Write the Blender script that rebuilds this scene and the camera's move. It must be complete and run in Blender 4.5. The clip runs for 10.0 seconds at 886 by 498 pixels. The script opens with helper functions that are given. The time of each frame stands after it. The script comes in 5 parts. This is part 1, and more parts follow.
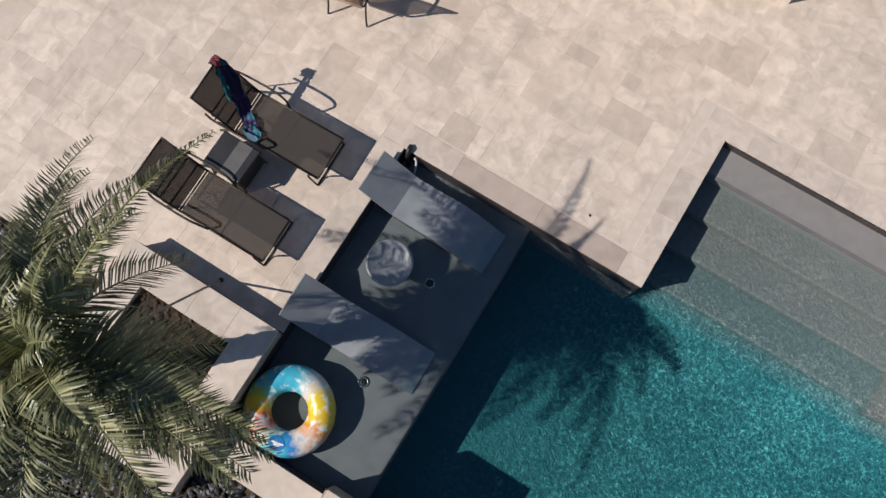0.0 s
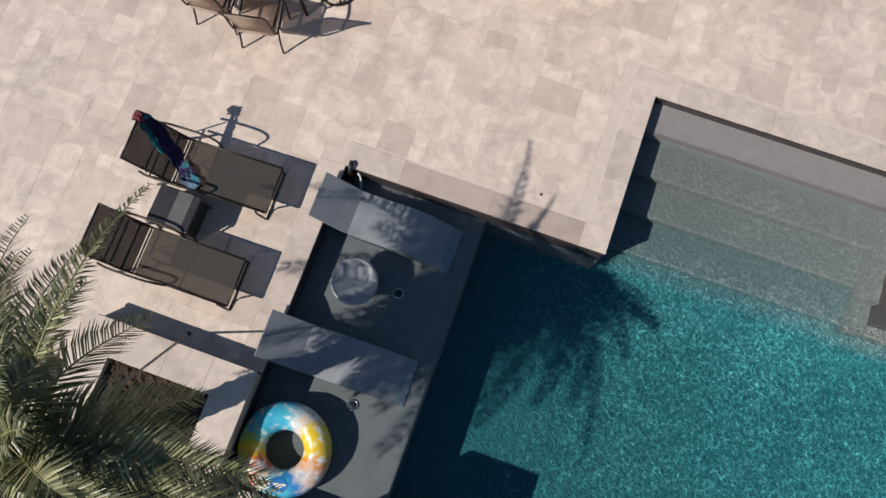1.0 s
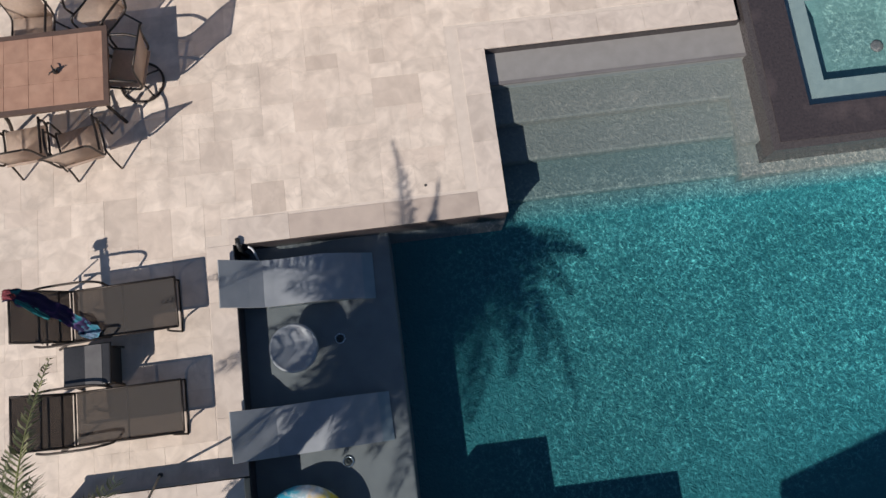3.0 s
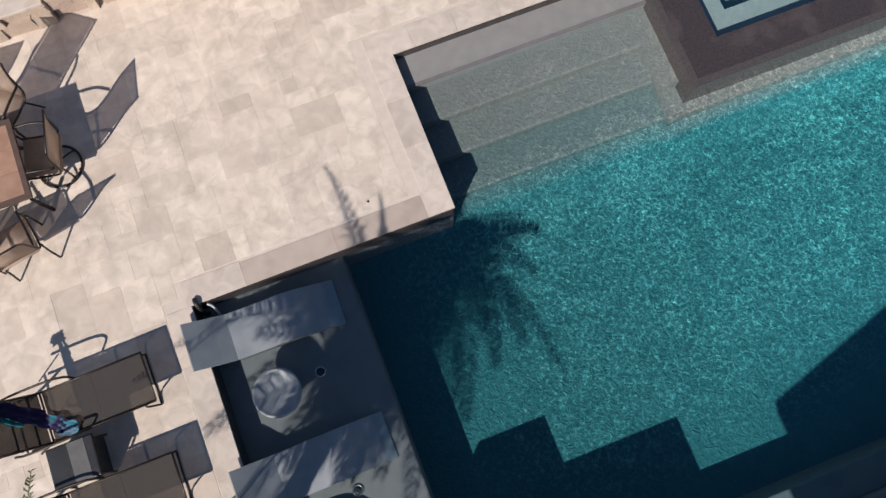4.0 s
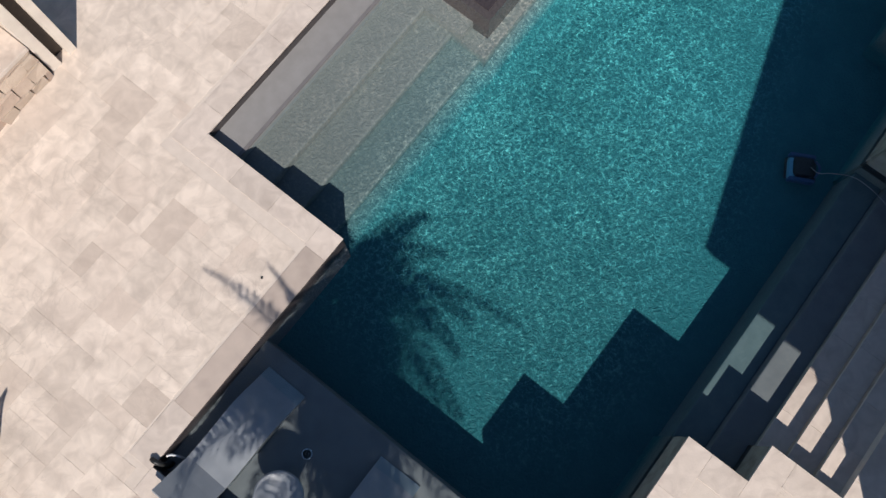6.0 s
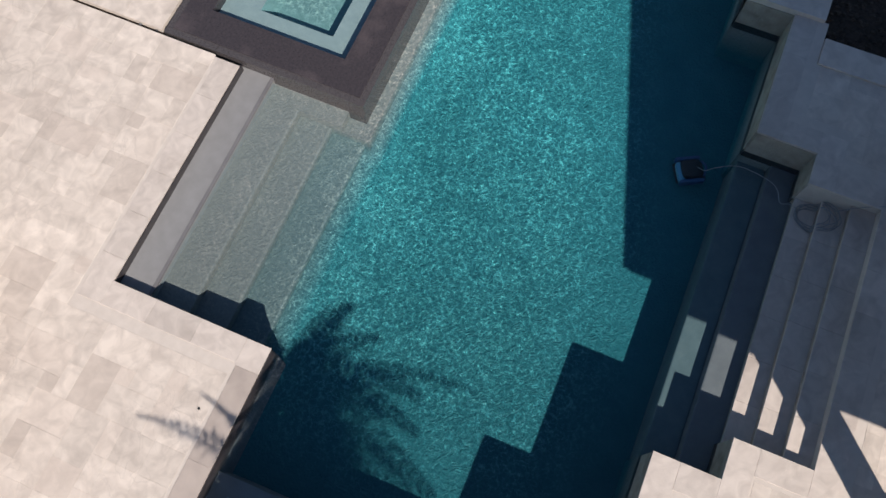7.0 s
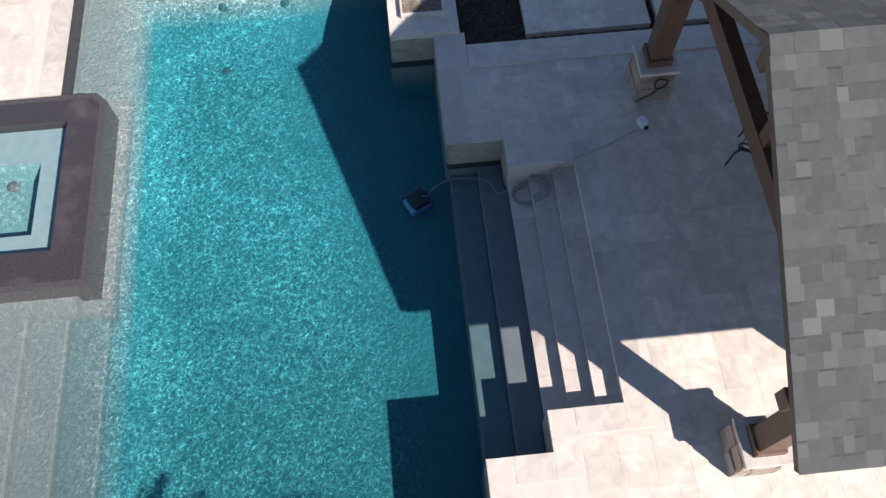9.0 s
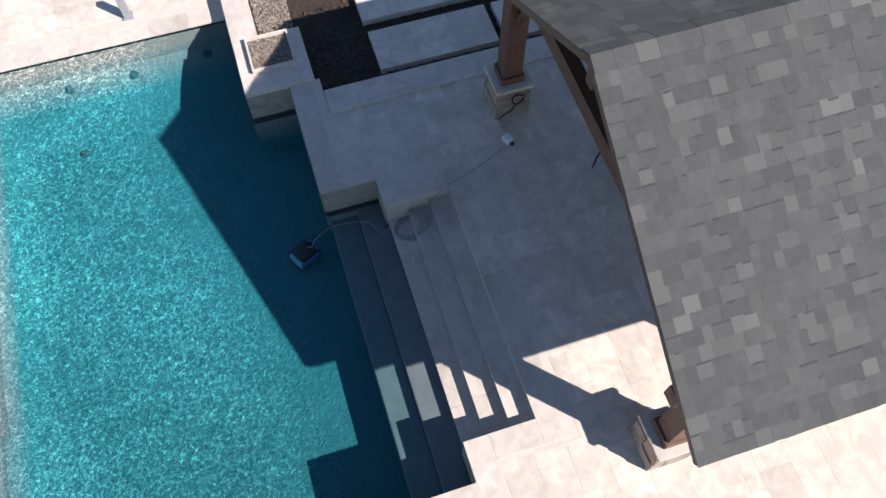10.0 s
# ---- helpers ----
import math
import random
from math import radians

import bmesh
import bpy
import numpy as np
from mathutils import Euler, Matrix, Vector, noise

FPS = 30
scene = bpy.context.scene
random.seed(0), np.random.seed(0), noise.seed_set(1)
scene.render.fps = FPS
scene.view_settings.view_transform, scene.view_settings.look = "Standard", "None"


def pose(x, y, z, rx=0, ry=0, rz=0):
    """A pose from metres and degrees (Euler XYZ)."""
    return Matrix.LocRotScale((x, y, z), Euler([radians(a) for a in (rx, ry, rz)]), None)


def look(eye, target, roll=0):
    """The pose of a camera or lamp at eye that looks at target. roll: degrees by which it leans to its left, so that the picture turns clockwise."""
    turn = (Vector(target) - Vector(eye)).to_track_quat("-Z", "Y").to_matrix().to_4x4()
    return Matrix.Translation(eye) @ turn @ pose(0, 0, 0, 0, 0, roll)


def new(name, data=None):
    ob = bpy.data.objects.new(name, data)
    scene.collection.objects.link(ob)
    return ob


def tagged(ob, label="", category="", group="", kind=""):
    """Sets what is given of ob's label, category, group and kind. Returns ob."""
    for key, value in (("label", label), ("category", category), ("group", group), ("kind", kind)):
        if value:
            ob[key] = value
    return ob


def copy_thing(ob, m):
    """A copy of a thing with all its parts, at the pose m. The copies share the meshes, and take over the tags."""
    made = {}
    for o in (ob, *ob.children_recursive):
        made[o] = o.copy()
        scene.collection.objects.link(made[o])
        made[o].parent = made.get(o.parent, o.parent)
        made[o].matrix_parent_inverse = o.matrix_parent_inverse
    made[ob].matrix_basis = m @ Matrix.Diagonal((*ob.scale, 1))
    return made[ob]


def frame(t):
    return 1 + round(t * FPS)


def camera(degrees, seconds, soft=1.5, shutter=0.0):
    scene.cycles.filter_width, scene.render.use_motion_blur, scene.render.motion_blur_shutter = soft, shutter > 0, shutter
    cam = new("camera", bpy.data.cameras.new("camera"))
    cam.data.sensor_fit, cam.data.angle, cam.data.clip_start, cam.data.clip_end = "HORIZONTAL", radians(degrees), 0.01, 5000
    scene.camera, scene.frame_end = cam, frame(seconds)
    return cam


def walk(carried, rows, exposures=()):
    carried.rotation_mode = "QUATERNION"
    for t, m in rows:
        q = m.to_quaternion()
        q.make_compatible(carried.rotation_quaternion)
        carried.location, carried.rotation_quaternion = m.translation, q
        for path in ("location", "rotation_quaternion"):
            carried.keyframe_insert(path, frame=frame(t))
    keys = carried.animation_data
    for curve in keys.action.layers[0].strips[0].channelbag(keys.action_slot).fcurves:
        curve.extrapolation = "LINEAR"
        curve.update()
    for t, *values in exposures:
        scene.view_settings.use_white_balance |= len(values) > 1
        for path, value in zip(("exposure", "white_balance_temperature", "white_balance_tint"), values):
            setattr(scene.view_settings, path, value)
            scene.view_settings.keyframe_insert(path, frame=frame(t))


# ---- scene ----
cam = camera(59.13, 10.0)
PATH = [
    (0.0, pose(-1.177, -2.519, 9.377, 0, 0, 31.586) @ pose(0, 0, 0, 11.917, 0, 0) @ pose(0, 0, 0, 0, 0.474, 0)),
    (0.5, pose(-1.159, -2.567, 9.331, 0, 0, 25.693) @ pose(0, 0, 0, 12.412, 0, 0) @ pose(0, 0, 0, 0, 0.204, 0)),
    (1.0, pose(-1.151, -2.585, 9.322, 0, 0, 19.591) @ pose(0, 0, 0, 12.629, 0, 0) @ pose(0, 0, 0, 0, 0.124, 0)),
    (1.5, pose(-1.157, -2.578, 9.303, 0, 0, 13.023) @ pose(0, 0, 0, 12.764, 0, 0) @ pose(0, 0, 0, 0, 0.015, 0)),
    (2.0, pose(-1.171, -2.521, 9.300, 0, 0, 6.388) @ pose(0, 0, 0, 12.584, 0, 0) @ pose(0, 0, 0, 0, -0.228, 0)),
    (2.5, pose(-1.139, -2.506, 9.298, 0, 0, -0.331) @ pose(0, 0, 0, 12.730, 0, 0) @ pose(0, 0, 0, 0, -0.175, 0)),
    (2.7, pose(-1.124, -2.485, 9.291, 0, 0, -3.022) @ pose(0, 0, 0, 12.686, 0, 0) @ pose(0, 0, 0, 0, -0.111, 0)),
    (3.8, pose(-1.040, -2.402, 9.293, 0, 0, -18.487) @ pose(0, 0, 0, 12.505, 0, 0) @ pose(0, 0, 0, 0, 0.205, 0)),
    (4.0, pose(-1.026, -2.373, 9.305, 0, 0, -21.210) @ pose(0, 0, 0, 12.392, 0, 0) @ pose(0, 0, 0, 0, 0.145, 0)),
    (4.5, pose(-1.016, -2.299, 9.302, 0, 0, -28.816) @ pose(0, 0, 0, 12.105, 0, 0) @ pose(0, 0, 0, 0, 0.009, 0)),
    (5.0, pose(-1.016, -2.321, 9.268, 0, 0, -36.438) @ pose(0, 0, 0, 12.322, 0, 0) @ pose(0, 0, 0, 0, -0.043, 0)),
    (5.2, pose(-1.035, -2.330, 9.247, 0, 0, -39.625) @ pose(0, 0, 0, 12.630, 0, 0) @ pose(0, 0, 0, 0, -0.096, 0)),
    (6.3, pose(-1.002, -2.313, 9.244, 0, 0, -56.475) @ pose(0, 0, 0, 13.019, 0, 0) @ pose(0, 0, 0, 0, -0.335, 0)),
    (6.5, pose(-0.976, -2.352, 9.262, 0, 0, -59.594) @ pose(0, 0, 0, 14.123, 0, 0) @ pose(0, 0, 0, 0, 0.019, 0)),
    (7.0, pose(-0.952, -2.722, 9.302, 0, 0, -67.140) @ pose(0, 0, 0, 19.067, 0, 0) @ pose(0, 0, 0, 0, 0.226, 0)),
    (7.5, pose(-1.031, -3.292, 9.354, 0, 0, -75.062) @ pose(0, 0, 0, 20.999, 0, 0) @ pose(0, 0, 0, 0, -0.233, 0)),
    (8.0, pose(-1.115, -3.649, 9.362, 0, 0, -82.352) @ pose(0, 0, 0, 21.798, 0, 0) @ pose(0, 0, 0, 0, 0.109, 0)),
    (8.5, pose(-1.094, -3.816, 9.378, 0, 0, -89.305) @ pose(0, 0, 0, 22.284, 0, 0) @ pose(0, 0, 0, 0, 0.460, 0)),
    (9.0, pose(-1.053, -3.987, 9.432, 0, 0, -96.005) @ pose(0, 0, 0, 25.753, 0, 0) @ pose(0, 0, 0, 0, 0.491, 0)),
    (9.5, pose(-0.958, -4.229, 9.514, 0, 0, -101.612) @ pose(0, 0, 0, 26.771, 0, 0) @ pose(0, 0, 0, 0, 0.088, 0)),
    (10.0, pose(-0.828, -4.481, 9.568, 0, 0, -107.744) @ pose(0, 0, 0, 26.740, 0, 0) @ pose(0, 0, 0, 0, -0.132, 0)),
]
walk(cam, PATH, exposures=[(0.0, -0.05, 6650, 10), (2.5, 0.0, 6600, 10), (4.2, 0.1, 6570, 10), (5.0, 0.15, 6550, 10), (6.5, 0.14, 6500, 10), (7.0, 0.2, 6430, 10), (7.5, 0.34, 6380, 10),
                           (8.0, 0.53, 6330, 10), (8.5, 0.72, 6280, 10), (9.0, 0.75, 6230, 10), (10.0, 0.74, 6220, 10)])

# ---- light ----
SUN_SLOPE = (0.84, 0.82)          # shadow run in x and y for one metre of height
world = bpy.data.worlds.new("world")
scene.world = world
world.use_nodes = True
wn = world.node_tree.nodes
sky = wn.new("ShaderNodeTexSky")
sky.sky_type = 'NISHITA'
sky.sun_disc = False
sky.dust_density = 0.1
sky.ozone_density = 3.2
sky.sun_elevation = math.atan(1 / math.hypot(*SUN_SLOPE))
sky.sun_rotation = math.atan2(-SUN_SLOPE[0], -SUN_SLOPE[1])
world.node_tree.links.new(sky.outputs[0], wn["Background"].inputs[0])
wn["Background"].inputs[1].default_value = 0.072
sun = new("sun", bpy.data.lights.new("sun", "SUN"))
sun.data.energy = 4.8
sun.data.angle = radians(0.53)
sun.data.color = (1.0, 0.945, 0.88)
sun.matrix_world = look((-SUN_SLOPE[0] * 10, -SUN_SLOPE[1] * 10, 10), (0, 0, 0))


# ---- materials ----
def mat(name, a, b, scale=6.0, rough=0.7, bump=0.15, bscale=70.0, metal=0.0, rnd="", ramt=0.0,
        stain=None, sscale=0.9, slo=0.55, shi=0.75, samt=0.6, rcol=None, rlo=0.45, rhi=1.0, rmax=1.0, coat=0.0, bdist=0.01, swirl=0.0, edge=0.2, vein=0.0):
    m = bpy.data.materials.new(name)
    m.use_nodes = True
    t = m.node_tree
    n, l = t.nodes, t.links
    p = n["Principled BSDF"]
    g = n.new("ShaderNodeNewGeometry")

    def noise_at(s, detail=5.0):
        q = n.new("ShaderNodeTexNoise")
        q.inputs["Scale"].default_value = s
        q.inputs["Detail"].default_value = detail
        l.new(g.outputs["Position"], q.inputs["Vector"])
        return q

    def mixed(fac, c1, c2):
        q = n.new("ShaderNodeMix")
        q.data_type = 'RGBA'
        for k, c in ((0, fac), (6, c1), (7, c2)):
            if isinstance(c, (tuple, list)):
                q.inputs[k].default_value = (*c, 1)
            elif isinstance(c, float):
                q.inputs[k].default_value = c
            else:
                l.new(c, q.inputs[k])
        return q.outputs[2]

    def stretch(sock, lo, hi):
        q = n.new("ShaderNodeMapRange")
        q.inputs["From Min"].default_value, q.inputs["From Max"].default_value = lo, hi
        l.new(sock, q.inputs["Value"])
        return q

    base = noise_at(scale)
    base.inputs["Distortion"].default_value = swirl
    col = mixed(stretch(base.outputs["Fac"], 0.5 - edge, 0.5 + edge).outputs[0], a, b)
    if stain:
        blot = noise_at(sscale, 3.0)
        blot.inputs["Distortion"].default_value = swirl * 0.6
        f = stretch(blot.outputs["Fac"], slo, shi)
        f.inputs["To Max"].default_value = samt
        col = mixed(f.outputs[0], col, stain)
    if vein:                                           # thin wandering veins, in some places only
        run, where = noise_at(1.9, 6.0), noise_at(0.8, 2.0)
        run.inputs["Distortion"].default_value = 1.6
        off = n.new("ShaderNodeMath")
        off.operation = 'SUBTRACT'
        l.new(run.outputs["Fac"], off.inputs[0])
        off.inputs[1].default_value = 0.5
        ab = n.new("ShaderNodeMath")
        ab.operation = 'ABSOLUTE'
        l.new(off.outputs[0], ab.inputs[0])
        thin = n.new("ShaderNodeMath")
        thin.operation = 'MULTIPLY'
        q = stretch(ab.outputs[0], 0.022, 0.0)
        q.inputs["To Max"].default_value = vein
        l.new(q.outputs[0], thin.inputs[0])
        l.new(stretch(where.outputs["Fac"], 0.46, 0.6).outputs[0], thin.inputs[1])
        col = mixed(thin.outputs[0], col, stain)
    if rnd:
        r = n.new("ShaderNodeObjectInfo").outputs["Random"] if rnd == "object" else g.outputs["Random Per Island"]
        if rcol:
            w = n.new("ShaderNodeTexWhiteNoise")
            w.noise_dimensions = '1D'
            l.new(r, w.inputs["W"])
            f = stretch(w.outputs["Value"], rlo, rhi)
            f.inputs["To Max"].default_value = rmax
            col = mixed(f.outputs[0], col, rcol)
        h = n.new("ShaderNodeHueSaturation")
        v = n.new("ShaderNodeMapRange")
        v.inputs["To Min"].default_value, v.inputs["To Max"].default_value = 1 - ramt, 1 + ramt
        l.new(r, v.inputs["Value"])
        l.new(v.outputs[0], h.inputs["Value"])
        l.new(col, h.inputs["Color"])
        col = h.outputs["Color"]
    l.new(col, p.inputs["Base Color"])
    fine = noise_at(bscale)
    rr = stretch(fine.outputs["Fac"], 0.3, 0.7)
    rr.inputs["To Min"].default_value, rr.inputs["To Max"].default_value = max(0.05, rough - 0.1), min(1, rough + 0.1)
    l.new(rr.outputs[0], p.inputs["Roughness"])
    p.inputs["Metallic"].default_value = metal
    p.inputs["Coat Weight"].default_value = coat
    if bump:
        bn = n.new("ShaderNodeBump")
        bn.inputs["Strength"].default_value = bump
        bn.inputs["Distance"].default_value = bdist
        l.new(fine.outputs["Fac"], bn.inputs["Height"])
        l.new(bn.outputs[0], p.inputs["Normal"])
    return m


TRAV_A, TRAV_B, TRAV_S = (0.735, 0.622, 0.53), (0.545, 0.455, 0.386), (0.4, 0.33, 0.282)
TRAV = dict(scale=5.0, rough=0.6, bump=0.12, bscale=45, ramt=0.08, stain=TRAV_S, sscale=3.0, slo=0.52, shi=0.66, samt=0.34, vein=0.3,
            rcol=(0.5, 0.4, 0.335), rlo=0.55, rmax=0.45, swirl=0.8, edge=0.2)
trav_object = mat("travertine", TRAV_A, TRAV_B, rnd="object", **TRAV)
trav_island = mat("travertine_field", TRAV_A, TRAV_B, rnd="island", **TRAV)
coping_mat = mat("coping_stone", (0.63, 0.535, 0.465), (0.5, 0.42, 0.365), 4, 0.6, 0.15, 50, swirl=1.5, rnd="object", ramt=0.09,
                 stain=(0.36, 0.29, 0.245), sscale=2.0, slo=0.55, shi=0.75)
coping_dark = mat("grey_coping_stone", (0.47, 0.385, 0.33), (0.4, 0.325, 0.28), 4, 0.6, 0.15, 50, rnd="object", ramt=0.05,
                  stain=(0.33, 0.27, 0.235), sscale=2.0, slo=0.55, shi=0.75)
grout = mat("grout", (0.62, 0.53, 0.46), (0.56, 0.475, 0.41), 9, 0.9, 0.2, 90)
plaster_grey = mat("grey_plaster", (0.168, 0.156, 0.158), (0.135, 0.126, 0.129), 5, 0.7, 0.1, 120,
                   stain=(0.172, 0.16, 0.16), sscale=1.6, slo=0.5, shi=0.75)
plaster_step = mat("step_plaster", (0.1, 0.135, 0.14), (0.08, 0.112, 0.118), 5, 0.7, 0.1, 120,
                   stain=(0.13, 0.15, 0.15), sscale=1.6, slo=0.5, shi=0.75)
ledge_grey = mat("shallow_plaster", (0.25, 0.24, 0.235), (0.22, 0.21, 0.205), 7, 0.7, 0.1, 120)
waterline = mat("waterline_tile", (0.035, 0.03, 0.032), (0.055, 0.045, 0.045), 14, 0.4, 0.15, 60)
post_grey = mat("grey_post_paint", (0.3, 0.3, 0.31), (0.25, 0.25, 0.26), 6, 0.6, 0.1, 60)
stone_tan = mat("stone_veneer", (0.38, 0.315, 0.26), (0.27, 0.22, 0.18), 5, 0.85, 0.6, 28, rnd="object", ramt=0.16,
                stain=(0.2, 0.15, 0.11), sscale=3, rcol=(0.42, 0.3, 0.22), bdist=0.03)
stone_face = mat("stone_facing", (0.44, 0.37, 0.3), (0.32, 0.26, 0.21), 6, 0.85, 0.6, 22,
                 stain=(0.2, 0.155, 0.12), sscale=3, bdist=0.03)
hearth_stone = mat("hearth_stone", (0.5, 0.4, 0.32), (0.4, 0.31, 0.245), 4, 0.85, 0.5, 26, rnd="object", ramt=0.14,
                   stain=(0.34, 0.25, 0.2), sscale=3, rcol=(0.46, 0.33, 0.27), bdist=0.02)
stucco = mat("cream_stucco", (0.66, 0.58, 0.5), (0.58, 0.5, 0.43), 5, 0.85, 0.4, 60)
spa_tile = mat("spa_mosaic", (0.036, 0.03, 0.033), (0.062, 0.05, 0.052), 30, 0.35, 0.2, 55,
               stain=(0.11, 0.085, 0.085), sscale=2.0)
spa_lip = mat("wet_mosaic", (0.085, 0.073, 0.072), (0.062, 0.054, 0.055), 26, 0.3, 0.2, 55)
spa_plaster = mat("spa_plaster", (0.3, 0.34, 0.33), (0.26, 0.3, 0.295), 6, 0.6, 0.08, 90)
spa_deep = mat("spa_well_plaster", (0.17, 0.29, 0.28), (0.14, 0.25, 0.242), 9, 0.6, 0.08, 90)
soil = mat("bark_mulch", (0.062, 0.04, 0.027), (0.032, 0.021, 0.014), 14, 0.95, 0.8, 40, rnd="island", ramt=0.5, bdist=0.02)
pebble_mat = mat("black_pebble", (0.05, 0.05, 0.055), (0.028, 0.028, 0.032), 9, 0.5, 0.1, 60, rnd="island", ramt=0.8, rcol=(0.13, 0.13, 0.135))
gravel_mat = mat("brown_gravel", (0.25, 0.19, 0.15), (0.14, 0.105, 0.082), 12, 0.85, 0.2, 60, rnd="island", ramt=0.45, rcol=(0.33, 0.29, 0.25), rlo=0.6)
ground_mat = mat("dry_ground", (0.2, 0.17, 0.11), (0.13, 0.13, 0.07), 0.6, 0.95, 0.5, 6, stain=(0.08, 0.1, 0.04), sscale=0.15, bdist=0.05)
wood = mat("stained_cedar", (0.155, 0.08, 0.05), (0.1, 0.052, 0.034), 9, 0.6, 0.3, 60, stain=(0.09, 0.045, 0.026), sscale=2.5)
fascia_mat = mat("painted_fascia", (0.14, 0.092, 0.068), (0.11, 0.072, 0.054), 5, 0.6, 0.1, 60)
deckboard = mat("roof_boards", (0.11, 0.062, 0.038), (0.075, 0.042, 0.026), 8, 0.7, 0.2, 50)
SH_A, SH_B = (0.07, 0.0685, 0.067), (0.058, 0.0565, 0.055)
shingle_object = mat("asphalt_shingle", SH_A, SH_B, 14, 0.9, 0.35, 260, rnd="object", ramt=0.16, rcol=(0.103, 0.1, 0.092), rlo=0.72, rhi=1.0, stain=(0.078, 0.077, 0.068), sscale=1.2)
shingle_island = mat("asphalt_shingle_field", SH_A, SH_B, 14, 0.9, 0.35, 260, rnd="island", ramt=0.16, rcol=(0.103, 0.1, 0.092), rlo=0.72, rhi=1.0, stain=(0.078, 0.077, 0.068), sscale=1.2)
shingle_dark = mat("dark_granules", (0.053, 0.052, 0.051), (0.044, 0.043, 0.042), 14, 0.95, 0.3, 260, rnd="island", ramt=0.2)
sling = mat("sling_mesh", (0.072, 0.063, 0.058), (0.06, 0.052, 0.048), 30, 0.8, 0.3, 300)


def open_weave(m, share_through, glow):
    """Mesh cloth: part of the light goes straight through the holes, part is spread by the threads."""
    n, l = m.node_tree.nodes, m.node_tree.links
    tr = n.new("ShaderNodeBsdfTransparent")
    tr.inputs["Color"].default_value = (1.0, 0.93, 0.87, 1)
    ts = n.new("ShaderNodeBsdfTranslucent")
    base = n["Principled BSDF"]
    l.new(base.inputs["Base Color"].links[0].from_socket, ts.inputs["Color"])
    last = base.outputs[0]
    for share, other in ((glow, ts), (share_through, tr)):
        ms = n.new("ShaderNodeMixShader")
        ms.inputs[0].default_value = share
        l.new(last, ms.inputs[1])
        l.new(other.outputs[0], ms.inputs[2])
        last = ms.outputs[0]
    l.new(last, n["Material Output"].inputs["Surface"])


open_weave(sling, 0.24, 0.12)
bronze = mat("bronze_frame", (0.045, 0.034, 0.028), (0.03, 0.023, 0.02), 12, 0.45, 0.1, 80, metal=0.5)
tan_sling = mat("tan_sling", (0.52, 0.4, 0.325), (0.45, 0.345, 0.28), 25, 0.8, 0.3, 260)
open_weave(tan_sling, 0.36, 0.22)
table_tile = mat("terracotta_tile", (0.4, 0.235, 0.165), (0.31, 0.175, 0.122), 7, 0.5, 0.1, 70, rnd="object", ramt=0.08, stain=(0.4, 0.25, 0.18), sscale=4)
poly_grey = mat("moulded_resin", (0.245, 0.262, 0.285), (0.2, 0.217, 0.24), 5, 0.45, 0.08, 200)
table_top_grey = mat("grey_tabletop", (0.04, 0.04, 0.043), (0.028, 0.028, 0.031), 6, 0.35, 0.1, 70)
black_rubber = mat("black_rubber", (0.012, 0.012, 0.013), (0.02, 0.02, 0.02), 9, 0.5, 0.05, 60)
cable_mat = mat("pale_cable", (0.33, 0.33, 0.33), (0.26, 0.26, 0.27), 9, 0.5, 0.0, 60)
white_plastic = mat("white_plastic", (0.7, 0.71, 0.72), (0.62, 0.63, 0.65), 6, 0.4, 0.05, 60)
blue_plastic = mat("light_blue_plastic", (0.13, 0.36, 0.48), (0.1, 0.3, 0.42), 6, 0.35, 0.05, 60)
navy_plastic = mat("dark_blue_plastic", (0.03, 0.09, 0.2), (0.02, 0.07, 0.16), 6, 0.4, 0.05, 60)
drain_mat = mat("dark_drain_cover", (0.01, 0.075, 0.084), (0.008, 0.062, 0.07), 20, 0.95, 0.1, 60)
chrome = mat("steel", (0.5, 0.5, 0.52), (0.4, 0.4, 0.42), 9, 0.25, 0.05, 60, metal=0.9)
pole_mat = mat("weathered_pole", (0.3, 0.27, 0.225), (0.22, 0.195, 0.16), 12, 0.8, 0.2, 50)
trunk_mat = mat("palm_boots", (0.17, 0.12, 0.08), (0.09, 0.062, 0.042), 10, 0.95, 0.6, 40, rnd="island", ramt=0.3, bdist=0.02)
leaf_mat = mat("palm_leaf", (0.16, 0.168, 0.082), (0.078, 0.087, 0.045), 2.5, 0.34, 0.05, 60, rnd="island", ramt=0.5, rcol=(0.42, 0.4, 0.22), rlo=0.5)


def thin_leaf(m, share_through):
    """Leaf blades let part of the sun shine through them."""
    n, l = m.node_tree.nodes, m.node_tree.links
    tr = n.new("ShaderNodeBsdfTranslucent")
    tr.inputs["Color"].default_value = (0.2, 0.22, 0.07, 1)
    ms = n.new("ShaderNodeMixShader")
    ms.inputs[0].default_value = share_through
    l.new(n["Principled BSDF"].outputs[0], ms.inputs[1])
    l.new(tr.outputs[0], ms.inputs[2])
    l.new(ms.outputs[0], n["Material Output"].inputs["Surface"])


thin_leaf(leaf_mat, 0.22)
rachis_mat = mat("palm_stem", (0.22, 0.23, 0.09), (0.16, 0.17, 0.065), 6, 0.5, 0.05, 60)


